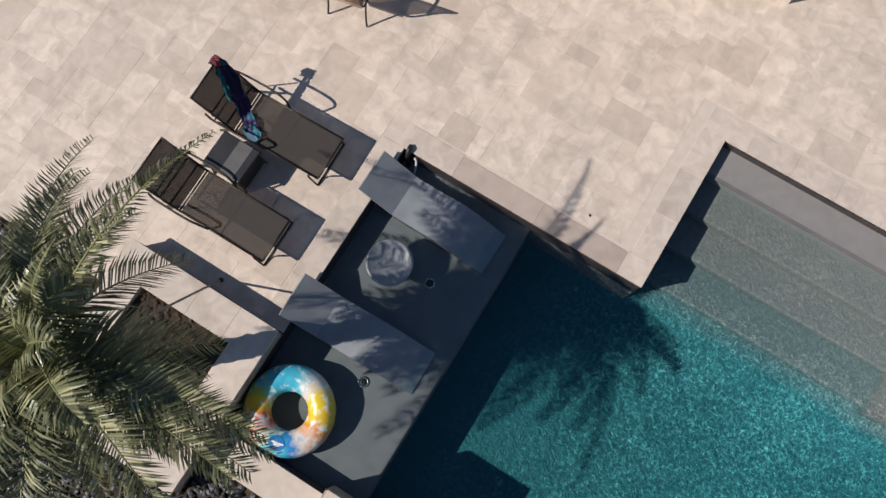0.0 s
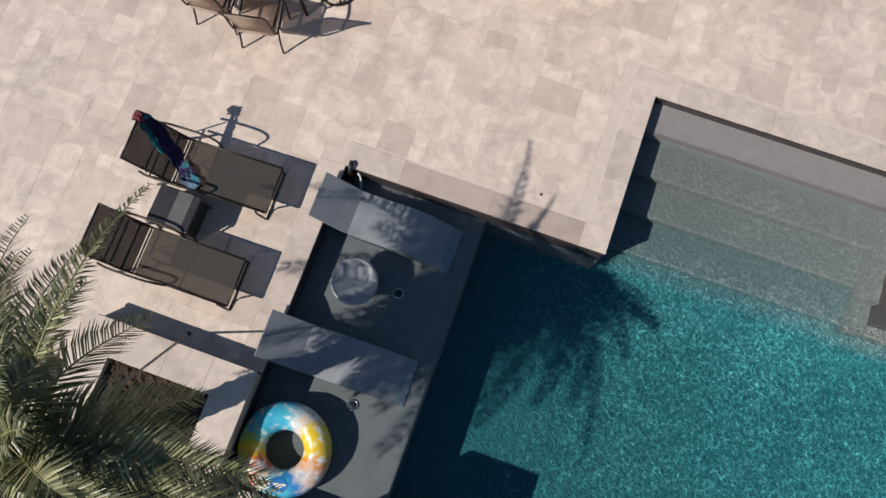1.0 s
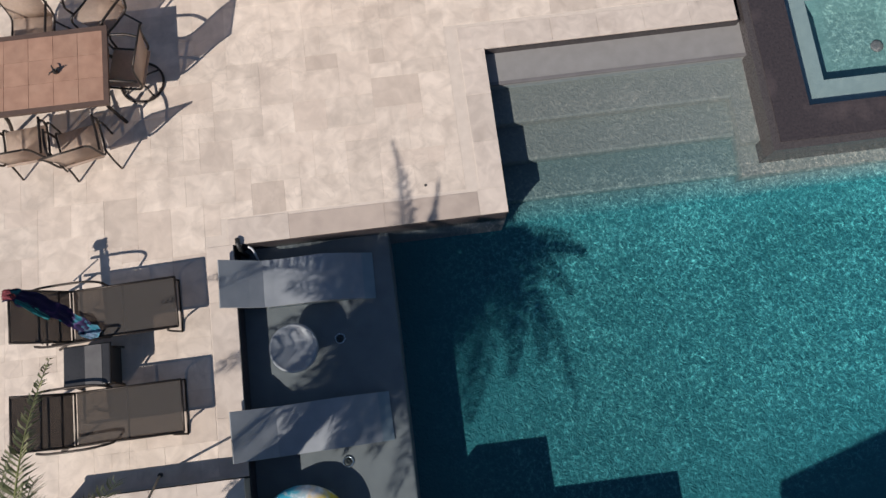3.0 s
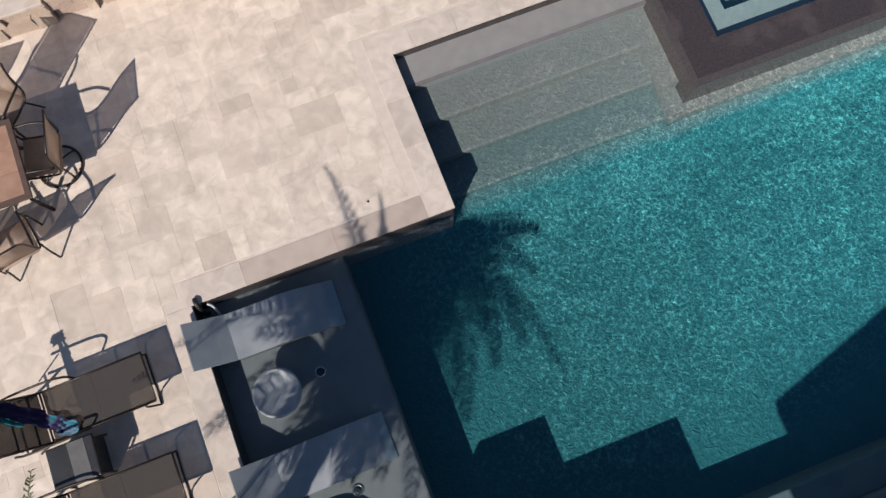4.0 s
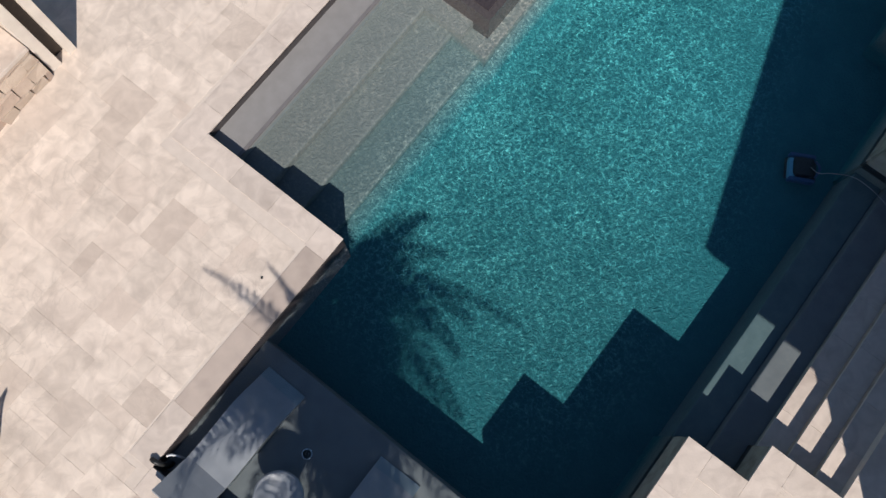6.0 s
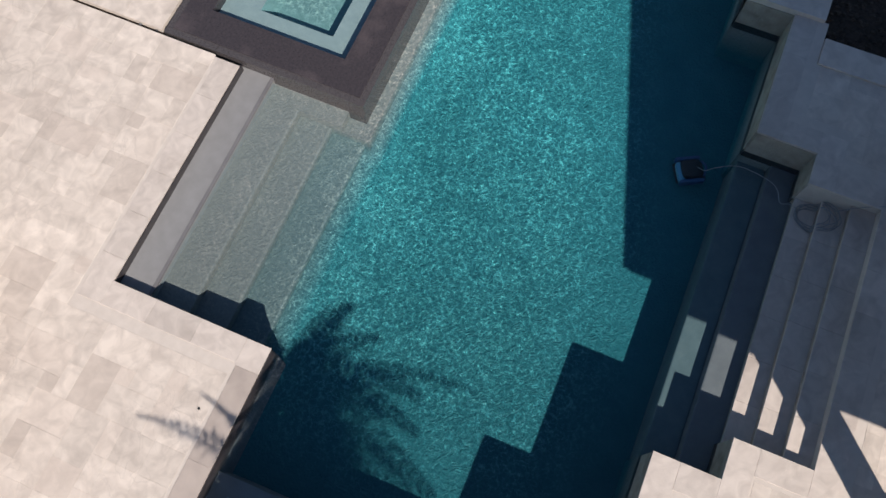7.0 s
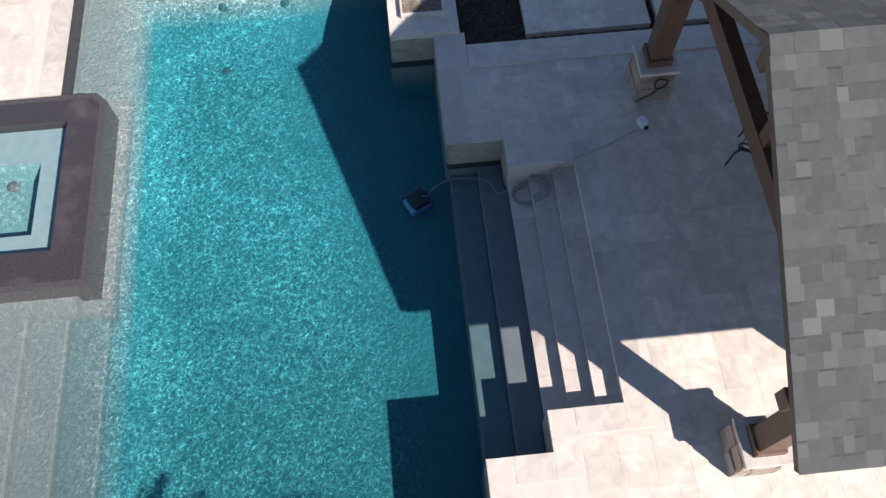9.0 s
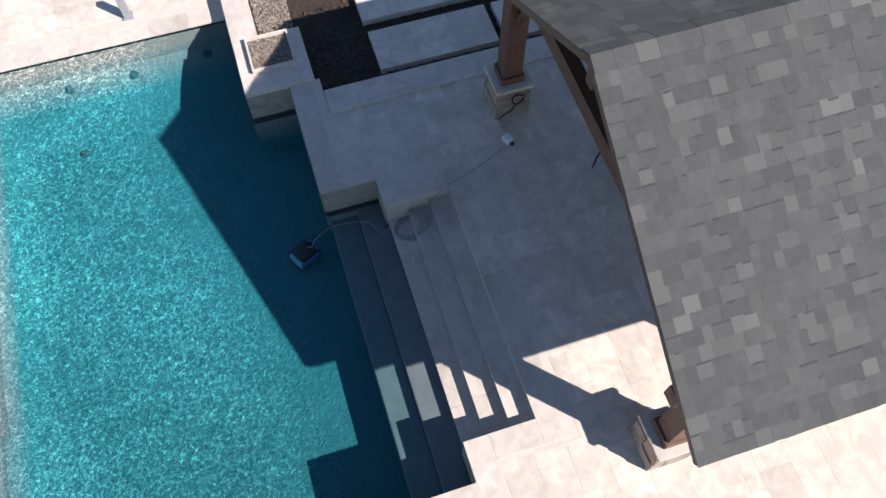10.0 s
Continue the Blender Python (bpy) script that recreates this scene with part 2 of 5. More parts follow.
def banded(name, stops, rough, kind):
    """Printed cloth or vinyl: bands of colour broken up by noise."""
    m = bpy.data.materials.new(name)
    m.use_nodes = True
    n, l = m.node_tree.nodes, m.node_tree.links
    tc = n.new("ShaderNodeTexCoord")
    ramp = n.new("ShaderNodeValToRGB")
    q = n.new("ShaderNodeTexNoise")
    l.new(tc.outputs["Object"], q.inputs["Vector"])
    add = n.new("ShaderNodeMath")
    add.operation = 'MULTIPLY_ADD'
    if kind == "ring":
        q.inputs["Scale"].default_value = 7
        sep = n.new("ShaderNodeSeparateXYZ")
        l.new(tc.outputs["Object"], sep.inputs[0])
        ang = n.new("ShaderNodeMath")
        ang.operation = 'ARCTAN2'
        l.new(sep.outputs[1], ang.inputs[0])
        l.new(sep.outputs[0], ang.inputs[1])
        nrm = n.new("ShaderNodeMapRange")
        nrm.inputs["From Min"].default_value, nrm.inputs["From Max"].default_value = -math.pi, math.pi
        l.new(ang.outputs[0], nrm.inputs["Value"])
        l.new(q.outputs["Fac"], add.inputs[0])
        add.inputs[1].default_value = 0.22
        sub = n.new("ShaderNodeMath")
        sub.operation = 'SUBTRACT'
        l.new(nrm.outputs[0], sub.inputs[0])
        sub.inputs[1].default_value = 0.11
        l.new(sub.outputs[0], add.inputs[2])
    else:
        q.inputs["Scale"].default_value = 5
        q.inputs["Detail"].default_value = 1
        l.new(q.outputs["Fac"], add.inputs[0])
        add.inputs[1].default_value, add.inputs[2].default_value = 2.2, -0.6
    l.new(add.outputs[0], ramp.inputs[0])
    e = ramp.color_ramp.elements
    while len(e) < len(stops):
        e.new(0.5)
    for k, (pos, c) in enumerate(stops):
        e[k].position = pos
        e[k].color = (*c, 1)
    bs = n["Principled BSDF"]
    bs.inputs["Roughness"].default_value = rough
    if kind == "ring":
        # white splashes over the print
        q2 = n.new("ShaderNodeTexNoise")
        q2.inputs["Scale"].default_value = 10
        q2.inputs["Detail"].default_value = 4
        l.new(tc.outputs["Object"], q2.inputs["Vector"])
        st = n.new("ShaderNodeMapRange")
        st.inputs["From Min"].default_value, st.inputs["From Max"].default_value = 0.52, 0.66
        l.new(q2.outputs["Fac"], st.inputs["Value"])
        mx = n.new("ShaderNodeMix")
        mx.data_type = 'RGBA'
        l.new(st.outputs[0], mx.inputs[0])
        l.new(ramp.outputs[0], mx.inputs[6])
        mx.inputs[7].default_value = (0.75, 0.78, 0.78, 1)
        l.new(mx.outputs[2], bs.inputs["Base Color"])
        bs.inputs["Coat Weight"].default_value = 0.4
    else:
        l.new(ramp.outputs[0], bs.inputs["Base Color"])
    return m


YEL, ORA, RED, CYA, BLU, PAL = (0.72, 0.52, 0.03), (0.72, 0.27, 0.05), (0.62, 0.06, 0.03), (0.07, 0.47, 0.6), (0.02, 0.2, 0.52), (0.66, 0.6, 0.56)
ring_print = banded("printed_vinyl", [(0.0, (0.4, 0.5, 0.05)), (0.04, YEL), (0.1, ORA), (0.15, RED), (0.2, PAL), (0.28, CYA), (0.36, BLU), (0.42, PAL),
                                      (0.5, ORA), (0.57, YEL), (0.65, YEL), (0.71, PAL), (0.78, CYA), (0.86, (0.04, 0.38, 0.58)), (0.94, CYA), (1.0, (0.3, 0.5, 0.1))], 0.3, "ring")
towel_print = banded("printed_towel", [(0.0, (0.03, 0.28, 0.31)), (0.22, (0.03, 0.2, 0.25)), (0.3, (0.03, 0.025, 0.075)), (0.74, (0.045, 0.03, 0.11)),
                                       (0.82, (0.14, 0.06, 0.2)), (1.0, (0.05, 0.3, 0.38))], 0.95, "towel")


def pool_plaster(name, relief):
    """Pebble plaster: grey on the ledges, blue-green in the deep basin."""
    m = mat(name, (0.024, 0.148, 0.168), (0.018, 0.126, 0.145), 3, 0.6, 0.0, 90,
            stain=(0.02, 0.136, 0.16), sscale=0.5, slo=0.45, shi=0.7)
    n, l = m.node_tree.nodes, m.node_tree.links
    bs = n["Principled BSDF"]
    was = bs.inputs["Base Color"].links[0].from_socket
    g = n.new("ShaderNodeNewGeometry")
    sep = n.new("ShaderNodeSeparateXYZ")
    l.new(g.outputs["Position"], sep.inputs[0])
    r = n.new("ShaderNodeMapRange")
    r.inputs["From Min"].default_value, r.inputs["From Max"].default_value = -0.92, -0.45
    l.new(sep.outputs[2], r.inputs["Value"])
    mx = n.new("ShaderNodeMix")
    mx.data_type = 'RGBA'
    l.new(r.outputs[0], mx.inputs[0])
    l.new(was, mx.inputs[6])
    mx.inputs[7].default_value = (0.236, 0.226, 0.211, 1)
    # brightness painted into the plaster along x, darker towards the shelf
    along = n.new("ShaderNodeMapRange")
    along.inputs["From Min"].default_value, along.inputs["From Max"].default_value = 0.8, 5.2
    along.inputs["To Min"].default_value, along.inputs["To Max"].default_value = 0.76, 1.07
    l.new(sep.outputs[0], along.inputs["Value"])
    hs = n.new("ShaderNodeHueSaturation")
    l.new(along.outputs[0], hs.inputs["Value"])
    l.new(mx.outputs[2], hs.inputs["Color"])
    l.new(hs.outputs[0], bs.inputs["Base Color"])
    # ripple-sized bumps stand in for the lines of light on the floor
    last = None
    for scale, distort, height in ((8.0, 1.1, relief), (15.0, 0.8, relief)):
        q = n.new("ShaderNodeTexNoise")
        q.inputs["Scale"].default_value = scale
        q.inputs["Detail"].default_value = 2.0
        q.inputs["Distortion"].default_value = distort
        l.new(g.outputs["Position"], q.inputs["Vector"])
        off = n.new("ShaderNodeMath")
        off.operation = 'SUBTRACT'
        l.new(q.outputs["Fac"], off.inputs[0])
        off.inputs[1].default_value = 0.5
        ab = n.new("ShaderNodeMath")
        ab.operation = 'ABSOLUTE'
        l.new(off.outputs[0], ab.inputs[0])
        bp = n.new("ShaderNodeBump")
        bp.inputs["Strength"].default_value = height
        bp.inputs["Distance"].default_value = 0.9 / scale
        l.new(ab.outputs[0], bp.inputs["Height"])
        if last:
            l.new(last.outputs[0], bp.inputs["Normal"])
        last = bp
    l.new(last.outputs[0], bs.inputs["Normal"])
    bs.inputs["Specular IOR Level"].default_value = 0.12
    return m


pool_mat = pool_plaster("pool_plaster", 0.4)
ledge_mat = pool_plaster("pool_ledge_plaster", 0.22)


def water_mat(name, dark, bright, scale, slope, jets=None):
    """Rippled water: bright caustic lines are painted into the transmitted colour; its gloss throws back the sun and
    the sky.
    """
    m = bpy.data.materials.new(name)
    m.use_nodes = True
    n, l = m.node_tree.nodes, m.node_tree.links
    n.remove(n["Principled BSDF"])
    g = n.new("ShaderNodeNewGeometry")

    def math_node(op, a, b, c=None):
        q = n.new("ShaderNodeMath")
        q.operation = op
        for k, v in enumerate((a, b, c)):
            if isinstance(v, (int, float)):
                q.inputs[k].default_value = v
            elif v is not None:
                l.new(v, q.inputs[k])
        return q.outputs[0]

    def ramp(sock, lo, hi, to0=0.0, to1=1.0, smooth=False):
        q = n.new("ShaderNodeMapRange")
        if smooth:
            q.interpolation_type = 'SMOOTHSTEP'
        q.inputs["From Min"].default_value, q.inputs["From Max"].default_value = lo, hi
        q.inputs["To Min"].default_value, q.inputs["To Max"].default_value = to0, to1
        l.new(sock, q.inputs["Value"])
        return q.outputs[0]

    def noise(s, detail, distort=0.0):
        q = n.new("ShaderNodeTexNoise")
        q.inputs["Scale"].default_value = s
        q.inputs["Detail"].default_value = detail
        q.inputs["Distortion"].default_value = distort
        l.new(g.outputs["Position"], q.inputs["Vector"])
        return q.outputs["Fac"]

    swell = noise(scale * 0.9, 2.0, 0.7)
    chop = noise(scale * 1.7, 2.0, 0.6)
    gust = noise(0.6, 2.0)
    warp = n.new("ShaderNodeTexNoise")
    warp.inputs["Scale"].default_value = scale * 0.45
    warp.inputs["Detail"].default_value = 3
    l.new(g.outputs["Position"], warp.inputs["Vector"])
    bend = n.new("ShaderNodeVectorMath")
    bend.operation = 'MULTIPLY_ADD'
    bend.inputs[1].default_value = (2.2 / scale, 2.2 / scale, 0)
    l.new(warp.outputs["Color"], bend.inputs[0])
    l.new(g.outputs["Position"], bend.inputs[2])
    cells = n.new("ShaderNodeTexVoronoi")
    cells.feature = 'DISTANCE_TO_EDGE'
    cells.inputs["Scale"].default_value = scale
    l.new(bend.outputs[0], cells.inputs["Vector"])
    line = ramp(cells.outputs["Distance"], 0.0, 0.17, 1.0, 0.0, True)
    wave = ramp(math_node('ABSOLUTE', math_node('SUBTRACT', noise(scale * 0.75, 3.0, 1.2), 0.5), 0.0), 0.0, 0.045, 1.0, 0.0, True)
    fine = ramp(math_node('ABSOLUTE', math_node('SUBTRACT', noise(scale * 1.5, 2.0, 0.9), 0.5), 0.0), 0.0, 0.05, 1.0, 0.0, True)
    # light gathered by the ripples, painted as a pattern of brighter lines
    caustic_lines = math_node('MULTIPLY', math_node('MULTIPLY_ADD', wave, 0.6, math_node('MULTIPLY_ADD', fine, 0.5, math_node('MULTIPLY', line, 0.5))), ramp(chop, 0.36, 0.62, 0.4, 1.1))
    value = math_node('ADD', math_node('MULTIPLY', caustic_lines, ramp(gust, 0.35, 0.65, 0.75, 1.05)), ramp(swell, 0.3, 0.7, 0.0, 0.12))
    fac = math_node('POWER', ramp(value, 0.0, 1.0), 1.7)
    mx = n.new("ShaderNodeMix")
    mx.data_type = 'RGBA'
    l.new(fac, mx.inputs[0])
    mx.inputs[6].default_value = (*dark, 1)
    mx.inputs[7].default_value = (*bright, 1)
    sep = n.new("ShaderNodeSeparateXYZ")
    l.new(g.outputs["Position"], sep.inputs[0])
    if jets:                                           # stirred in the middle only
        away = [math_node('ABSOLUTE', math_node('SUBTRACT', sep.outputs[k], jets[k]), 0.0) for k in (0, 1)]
        caustic_gain = ramp(math_node('MAXIMUM', *away), 0.4, 0.62, 1.0, 0.1, True)
    else:                                              # calm over shelf, top step, far ledges; caustics painted out in the pavilion's shade
        caustic_gain = math_node('MULTIPLY', ramp(sep.outputs[0], -1.4, 0.3), ramp(math_node('SUBTRACT', sep.outputs[1], ramp(sep.outputs[0], 3.0, 6.0)), -4.3, -3.0, 0.05, 1.0, True))
        caustic_gain = math_node('MULTIPLY', caustic_gain, ramp(sep.outputs[1], 1.75, 1.45, 0.05, 0.8))
        caustic_gain = math_node('MULTIPLY', caustic_gain, ramp(sep.outputs[1], 0.5, -0.6, 0.2, 1.0))
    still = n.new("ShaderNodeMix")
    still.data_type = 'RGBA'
    l.new(caustic_gain, still.inputs[0])
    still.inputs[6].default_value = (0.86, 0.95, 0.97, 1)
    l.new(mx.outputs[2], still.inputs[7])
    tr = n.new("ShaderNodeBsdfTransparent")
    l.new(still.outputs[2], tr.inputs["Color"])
    gl = n.new("ShaderNodeBsdfGlossy")
    gl.inputs["Roughness"].default_value = 0.12
    bn = n.new("ShaderNodeBump")
    bn.inputs["Strength"].default_value = 0.3
    bn.inputs["Distance"].default_value = slope
    l.new(math_node('MULTIPLY_ADD', chop, 0.55, swell), bn.inputs["Height"])
    l.new(bn.outputs[0], gl.inputs["Normal"])
    ms = n.new("ShaderNodeMixShader")
    ms.inputs[0].default_value = 0.02
    l.new(tr.outputs[0], ms.inputs[1])
    l.new(gl.outputs[0], ms.inputs[2])
    l.new(ms.outputs[0], n["Material Output"].inputs["Surface"])
    return m


# the bright colour exceeds 1, so whitish glints are painted into the water
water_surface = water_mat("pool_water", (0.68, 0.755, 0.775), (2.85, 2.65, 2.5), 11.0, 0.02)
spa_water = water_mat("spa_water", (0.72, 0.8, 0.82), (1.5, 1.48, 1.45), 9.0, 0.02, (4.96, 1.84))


# ---- mesh helpers ----
def mesh_object(name, bm, material):
    me = bpy.data.meshes.new(name)
    bm.to_mesh(me)
    bm.free()
    me.materials.append(material)
    return new(name, me)


def part(name, bm, material, parent, label=""):
    ob = mesh_object(name, bm, material)
    ob.parent = parent
    return tagged(ob, label)


def share(name, me, parent, m):
    """One more piece on a mesh that other pieces use too."""
    ob = new(name, me)
    ob.parent = parent
    ob.matrix_local = m
    return ob


def thing(name, m, label, category, group="", kind=""):
    ob = new(name)
    ob.empty_display_size = 0.1
    ob.matrix_world = m
    return tagged(ob, label, category, group, kind)


def structure(name, bm, material, label, category):
    return tagged(mesh_object(name, bm, material), label, category, kind="structure")


BOX_FACES = ((0, 3, 2, 1), (4, 5, 6, 7), (0, 1, 5, 4), (1, 2, 6, 5), (2, 3, 7, 6), (3, 0, 4, 7))


def add_box(bm, lo, hi, m=None, taper=0.0):
    x0, y0, z0 = lo
    x1, y1, z1 = hi
    t = taper
    co = [(x0, y0, z0), (x1, y0, z0), (x1, y1, z0), (x0, y1, z0),
          (x0 + t, y0 + t, z1), (x1 - t, y0 + t, z1), (x1 - t, y1 - t, z1), (x0 + t, y1 - t, z1)]
    vs = [bm.verts.new(m @ Vector(c) if m else c) for c in co]
    return [bm.faces.new([vs[i] for i in f]) for f in BOX_FACES]


def boxes(*list_of, bevel=0.0, m=None):
    bm = bmesh.new()
    for lo, hi in list_of:
        add_box(bm, lo, hi, m)
    if bevel:
        bmesh.ops.bevel(bm, geom=bm.edges[:], offset=bevel, segments=2, affect='EDGES', profile=0.6)
    return bm


def tube(points, r, sides=8, bm=None, caps=True, r_end=None, flat=1.0):
    """A round bar along a line of points."""
    bm = bm or bmesh.new()
    pts = [Vector(p) for p in points]
    rings, up = [], Vector((0.013, 0.021, 1))
    for i, p in enumerate(pts):
        d = (pts[min(i + 1, len(pts) - 1)] - pts[max(i - 1, 0)]).normalized()
        s = d.cross(up)
        s = s.normalized() if s.length > 0.05 else d.cross(Vector((1, 0.02, 0))).normalized()
        u = s.cross(d).normalized()
        rad = r if r_end is None else r + (r_end - r) * i / (len(pts) - 1)
        rings.append([bm.verts.new(p + (s * math.cos(a) + u * math.sin(a) * flat) * rad)
                      for a in (2 * math.pi * k / sides for k in range(sides))])
    for a, b in zip(rings, rings[1:]):
        for k in range(sides):
            f = bm.faces.new((a[k], a[(k + 1) % sides], b[(k + 1) % sides], b[k]))
            f.smooth = True
    if caps:
        bm.faces.new(rings[0][::-1])
        bm.faces.new(rings[-1])
    return bm


def curve_points(points, steps=8):
    """A smooth line through the given points."""
    p = [Vector(q) for q in points]
    p = [2 * p[0] - p[1]] + p + [2 * p[-1] - p[-2]]
    out = []
    for i in range(1, len(p) - 2):
        for k in range(steps):
            t = k / steps
            out.append(0.5 * ((2 * p[i]) + (p[i + 1] - p[i - 1]) * t + (2 * p[i - 1] - 5 * p[i] + 4 * p[i + 1] - p[i + 2]) * t * t
                              + (3 * p[i] - p[i - 1] - 3 * p[i + 1] + p[i + 2]) * t ** 3))
    out.append(p[-2])
    return out


def lathe(profile, sides=32, bm=None, smooth=True):
    bm = bm or bmesh.new()
    rings = [[bm.verts.new((r * math.cos(2 * math.pi * k / sides), r * math.sin(2 * math.pi * k / sides), z)) for k in range(sides)]
             for r, z in profile]
    for a, b in zip(rings, rings[1:]):
        for k in range(sides):
            f = bm.faces.new((a[k], a[(k + 1) % sides], b[(k + 1) % sides], b[k]))
            f.smooth = smooth
    bm.faces.new(rings[0][::-1])
    bm.faces.new(rings[-1])
    return bm


def sheet(profile, y0, y1, thick, bm=None, cols=1, smooth=True):
    """A bent board: a line of (x, z) pushed along y, with thickness."""
    bm = bm or bmesh.new()
    n = len(profile)
    top, bot = [], []
    for i, (x, z) in enumerate(profile):
        a, b = profile[max(i - 1, 0)], profile[min(i + 1, n - 1)]
        d = Vector((b[0] - a[0], b[1] - a[1])).normalized()
        nx, nz = -d.y, d.x
        ys = [y0 + (y1 - y0) * k / cols for k in range(cols + 1)]
        top.append([bm.verts.new((x, y, z)) for y in ys])
        bot.append([bm.verts.new((x - nx * thick, y, z - nz * thick)) for y in ys])
    for i in range(n - 1):
        for k in range(cols):
            f = bm.faces.new((top[i][k], top[i + 1][k], top[i + 1][k + 1], top[i][k + 1]))
            f.smooth = smooth
            f = bm.faces.new((bot[i][k], bot[i][k + 1], bot[i + 1][k + 1], bot[i + 1][k]))
            f.smooth = smooth
        bm.faces.new((top[i][0], bot[i][0], bot[i + 1][0], top[i + 1][0]))
        bm.faces.new((top[i][-1], top[i + 1][-1], bot[i + 1][-1], bot[i][-1]))
    for e, s in ((0, 1), (n - 1, -1)):
        for k in range(cols):
            q = (top[e][k], top[e][k + 1], bot[e][k + 1], bot[e][k])
            bm.faces.new(q if s > 0 else q[::-1])
    return bm


def soup(name, verts, faces, material, label, category, parent=None):
    me = bpy.data.meshes.new(name)
    me.from_pydata(verts, [], faces)
    me.materials.append(material)
    ob = new(name, me)
    if parent:
        ob.parent = parent
        ob["kind"] = "stuff"
        return ob
    return tagged(ob, label, category, kind="stuff")


# ---- ground and basin ----
WATER, FLOOR, SHELF, UP = -0.25, -1.13, -0.33, 0.29

bm = bmesh.new()
far = 1500
ox0, ox1, oy0, oy1 = -14, 14, -16, 14
c = [bm.verts.new((x, y, -0.06)) for x, y in ((-far, -far), (far, -far), (far, far), (-far, far), (ox0, oy0), (ox1, oy0), (ox1, oy1), (ox0, oy1))]
for i in range(4):
    j = (i + 1) % 4
    bm.faces.new((c[i], c[j], c[4 + j], c[4 + i]))
structure("ground", bm, ground_mat, "dry grass and earth round the garden", "ground")

# the pool's floor, ledges and steps
bm = bmesh.new()
xs = [-1.5, -0.6, 0, 1, 2, 3, 4, 5, 6, 7, 7.5, 7.8, 8.05, 8.3, 8.5, 8.7, 8.9, 9.1]
ys = [-6.4, -4.6, -4.0, -3, -2, -1, -0.4, -0.2, 0.0, 0.25, 0.6, 1.1, 2.3]


def floor_z(x, y):
    z = FLOOR
    z = max(z, FLOOR + 0.5 * min(1, max(0, (x - 7.75) / 1.25)) ** 2)     # curves up to the far wall
    if x < 3.6:
        z = max(z, FLOOR + 0.35 * min(1, max(0, (y + 0.4) / 0.7)))        # rises to the entry steps
    else:
        z = max(z, FLOOR + 0.6 * min(1, max(0, (y + 0.12) / 0.45)))       # rises to the bench round the spa
    return z


grid = [[bm.verts.new((x, y, floor_z(x, y))) for y in ys] for x in xs]
for i in range(len(xs) - 1):
    for j in range(len(ys) - 1):
        bm.faces.new((grid[i][j], grid[i + 1][j], grid[i + 1][j + 1], grid[i][j + 1])).smooth = True
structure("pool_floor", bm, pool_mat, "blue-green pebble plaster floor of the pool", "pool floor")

structure("pool_shelf", boxes(((-3.4, -4.06, -1.4), (-1.5, 0.0, SHELF)), bevel=0.025), plaster_grey,
          "grey plaster sun shelf under shallow water", "pool shelf")

entry = ((1.74, 2.3, -0.17), (1.25, 1.74, -0.34), (0.77, 1.25, -0.5), (0.28, 0.77, -0.66))
for k, (y0, y1, z) in enumerate(entry):
    structure("pool_step_%d" % (k + 1), boxes(((0.0, y0, -1.4), (3.45, y1 + (0.12 if k else 0.0), z)), bevel=0.03 if k else 0.008), ledge_grey if k == 0 else ledge_mat,
              "grey plaster entry step of the pool" if k == 0 else "submerged plaster entry step of the pool", "pool step")
structure("step_nosing", boxes(((0.003, 1.733, -0.21), (3.45, 1.775, -0.167)), bevel=0.004), plaster_grey, "darker grey nosing along the top entry step", "trim")
structure("pool_bench", boxes(((3.2, 0.2, -1.4), (6.85, 0.6, -0.5)), ((6.63, 0.6, -1.4), (9.05, 1.1, -0.6)), ((3.2, 0.6, -1.4), (3.46, 2.2, -0.33))),
          ledge_mat, "submerged grey plaster bench along the pool wall", "pool bench")
for k, (y0, y1, z) in enumerate(((-5.02, -4.62, -0.53), (-5.43, -5.02, -0.36))):
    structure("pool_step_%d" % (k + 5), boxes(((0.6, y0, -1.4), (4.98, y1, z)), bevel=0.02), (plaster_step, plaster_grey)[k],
              "submerged grey plaster step towards the pavilion", "pool step")

OUTLINE = [(-3.4, 0), (0, 0), (0, 2.2), (3.4, 2.2), (3.4, 0.345), (6.6, 0.345), (6.6, 1.06), (9.0, 1.06), (9.0, -3.92), (6.9, -3.92),
           (6.9, -4.6), (4.96, -4.6), (4.96, -5.39), (4.51, -5.39), (4.51, -6.31), (1.09, -6.31), (1.09, -5.39), (0.6, -5.39),
           (0.6, -4.6), (-1.0, -4.6), (-1.0, -3.96), (-1.9, -3.96), (-1.9, -4.06), (-3.4, -4.06)]
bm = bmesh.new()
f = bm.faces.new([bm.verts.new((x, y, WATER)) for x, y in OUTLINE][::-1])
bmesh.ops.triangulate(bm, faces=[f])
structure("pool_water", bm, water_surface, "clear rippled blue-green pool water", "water")

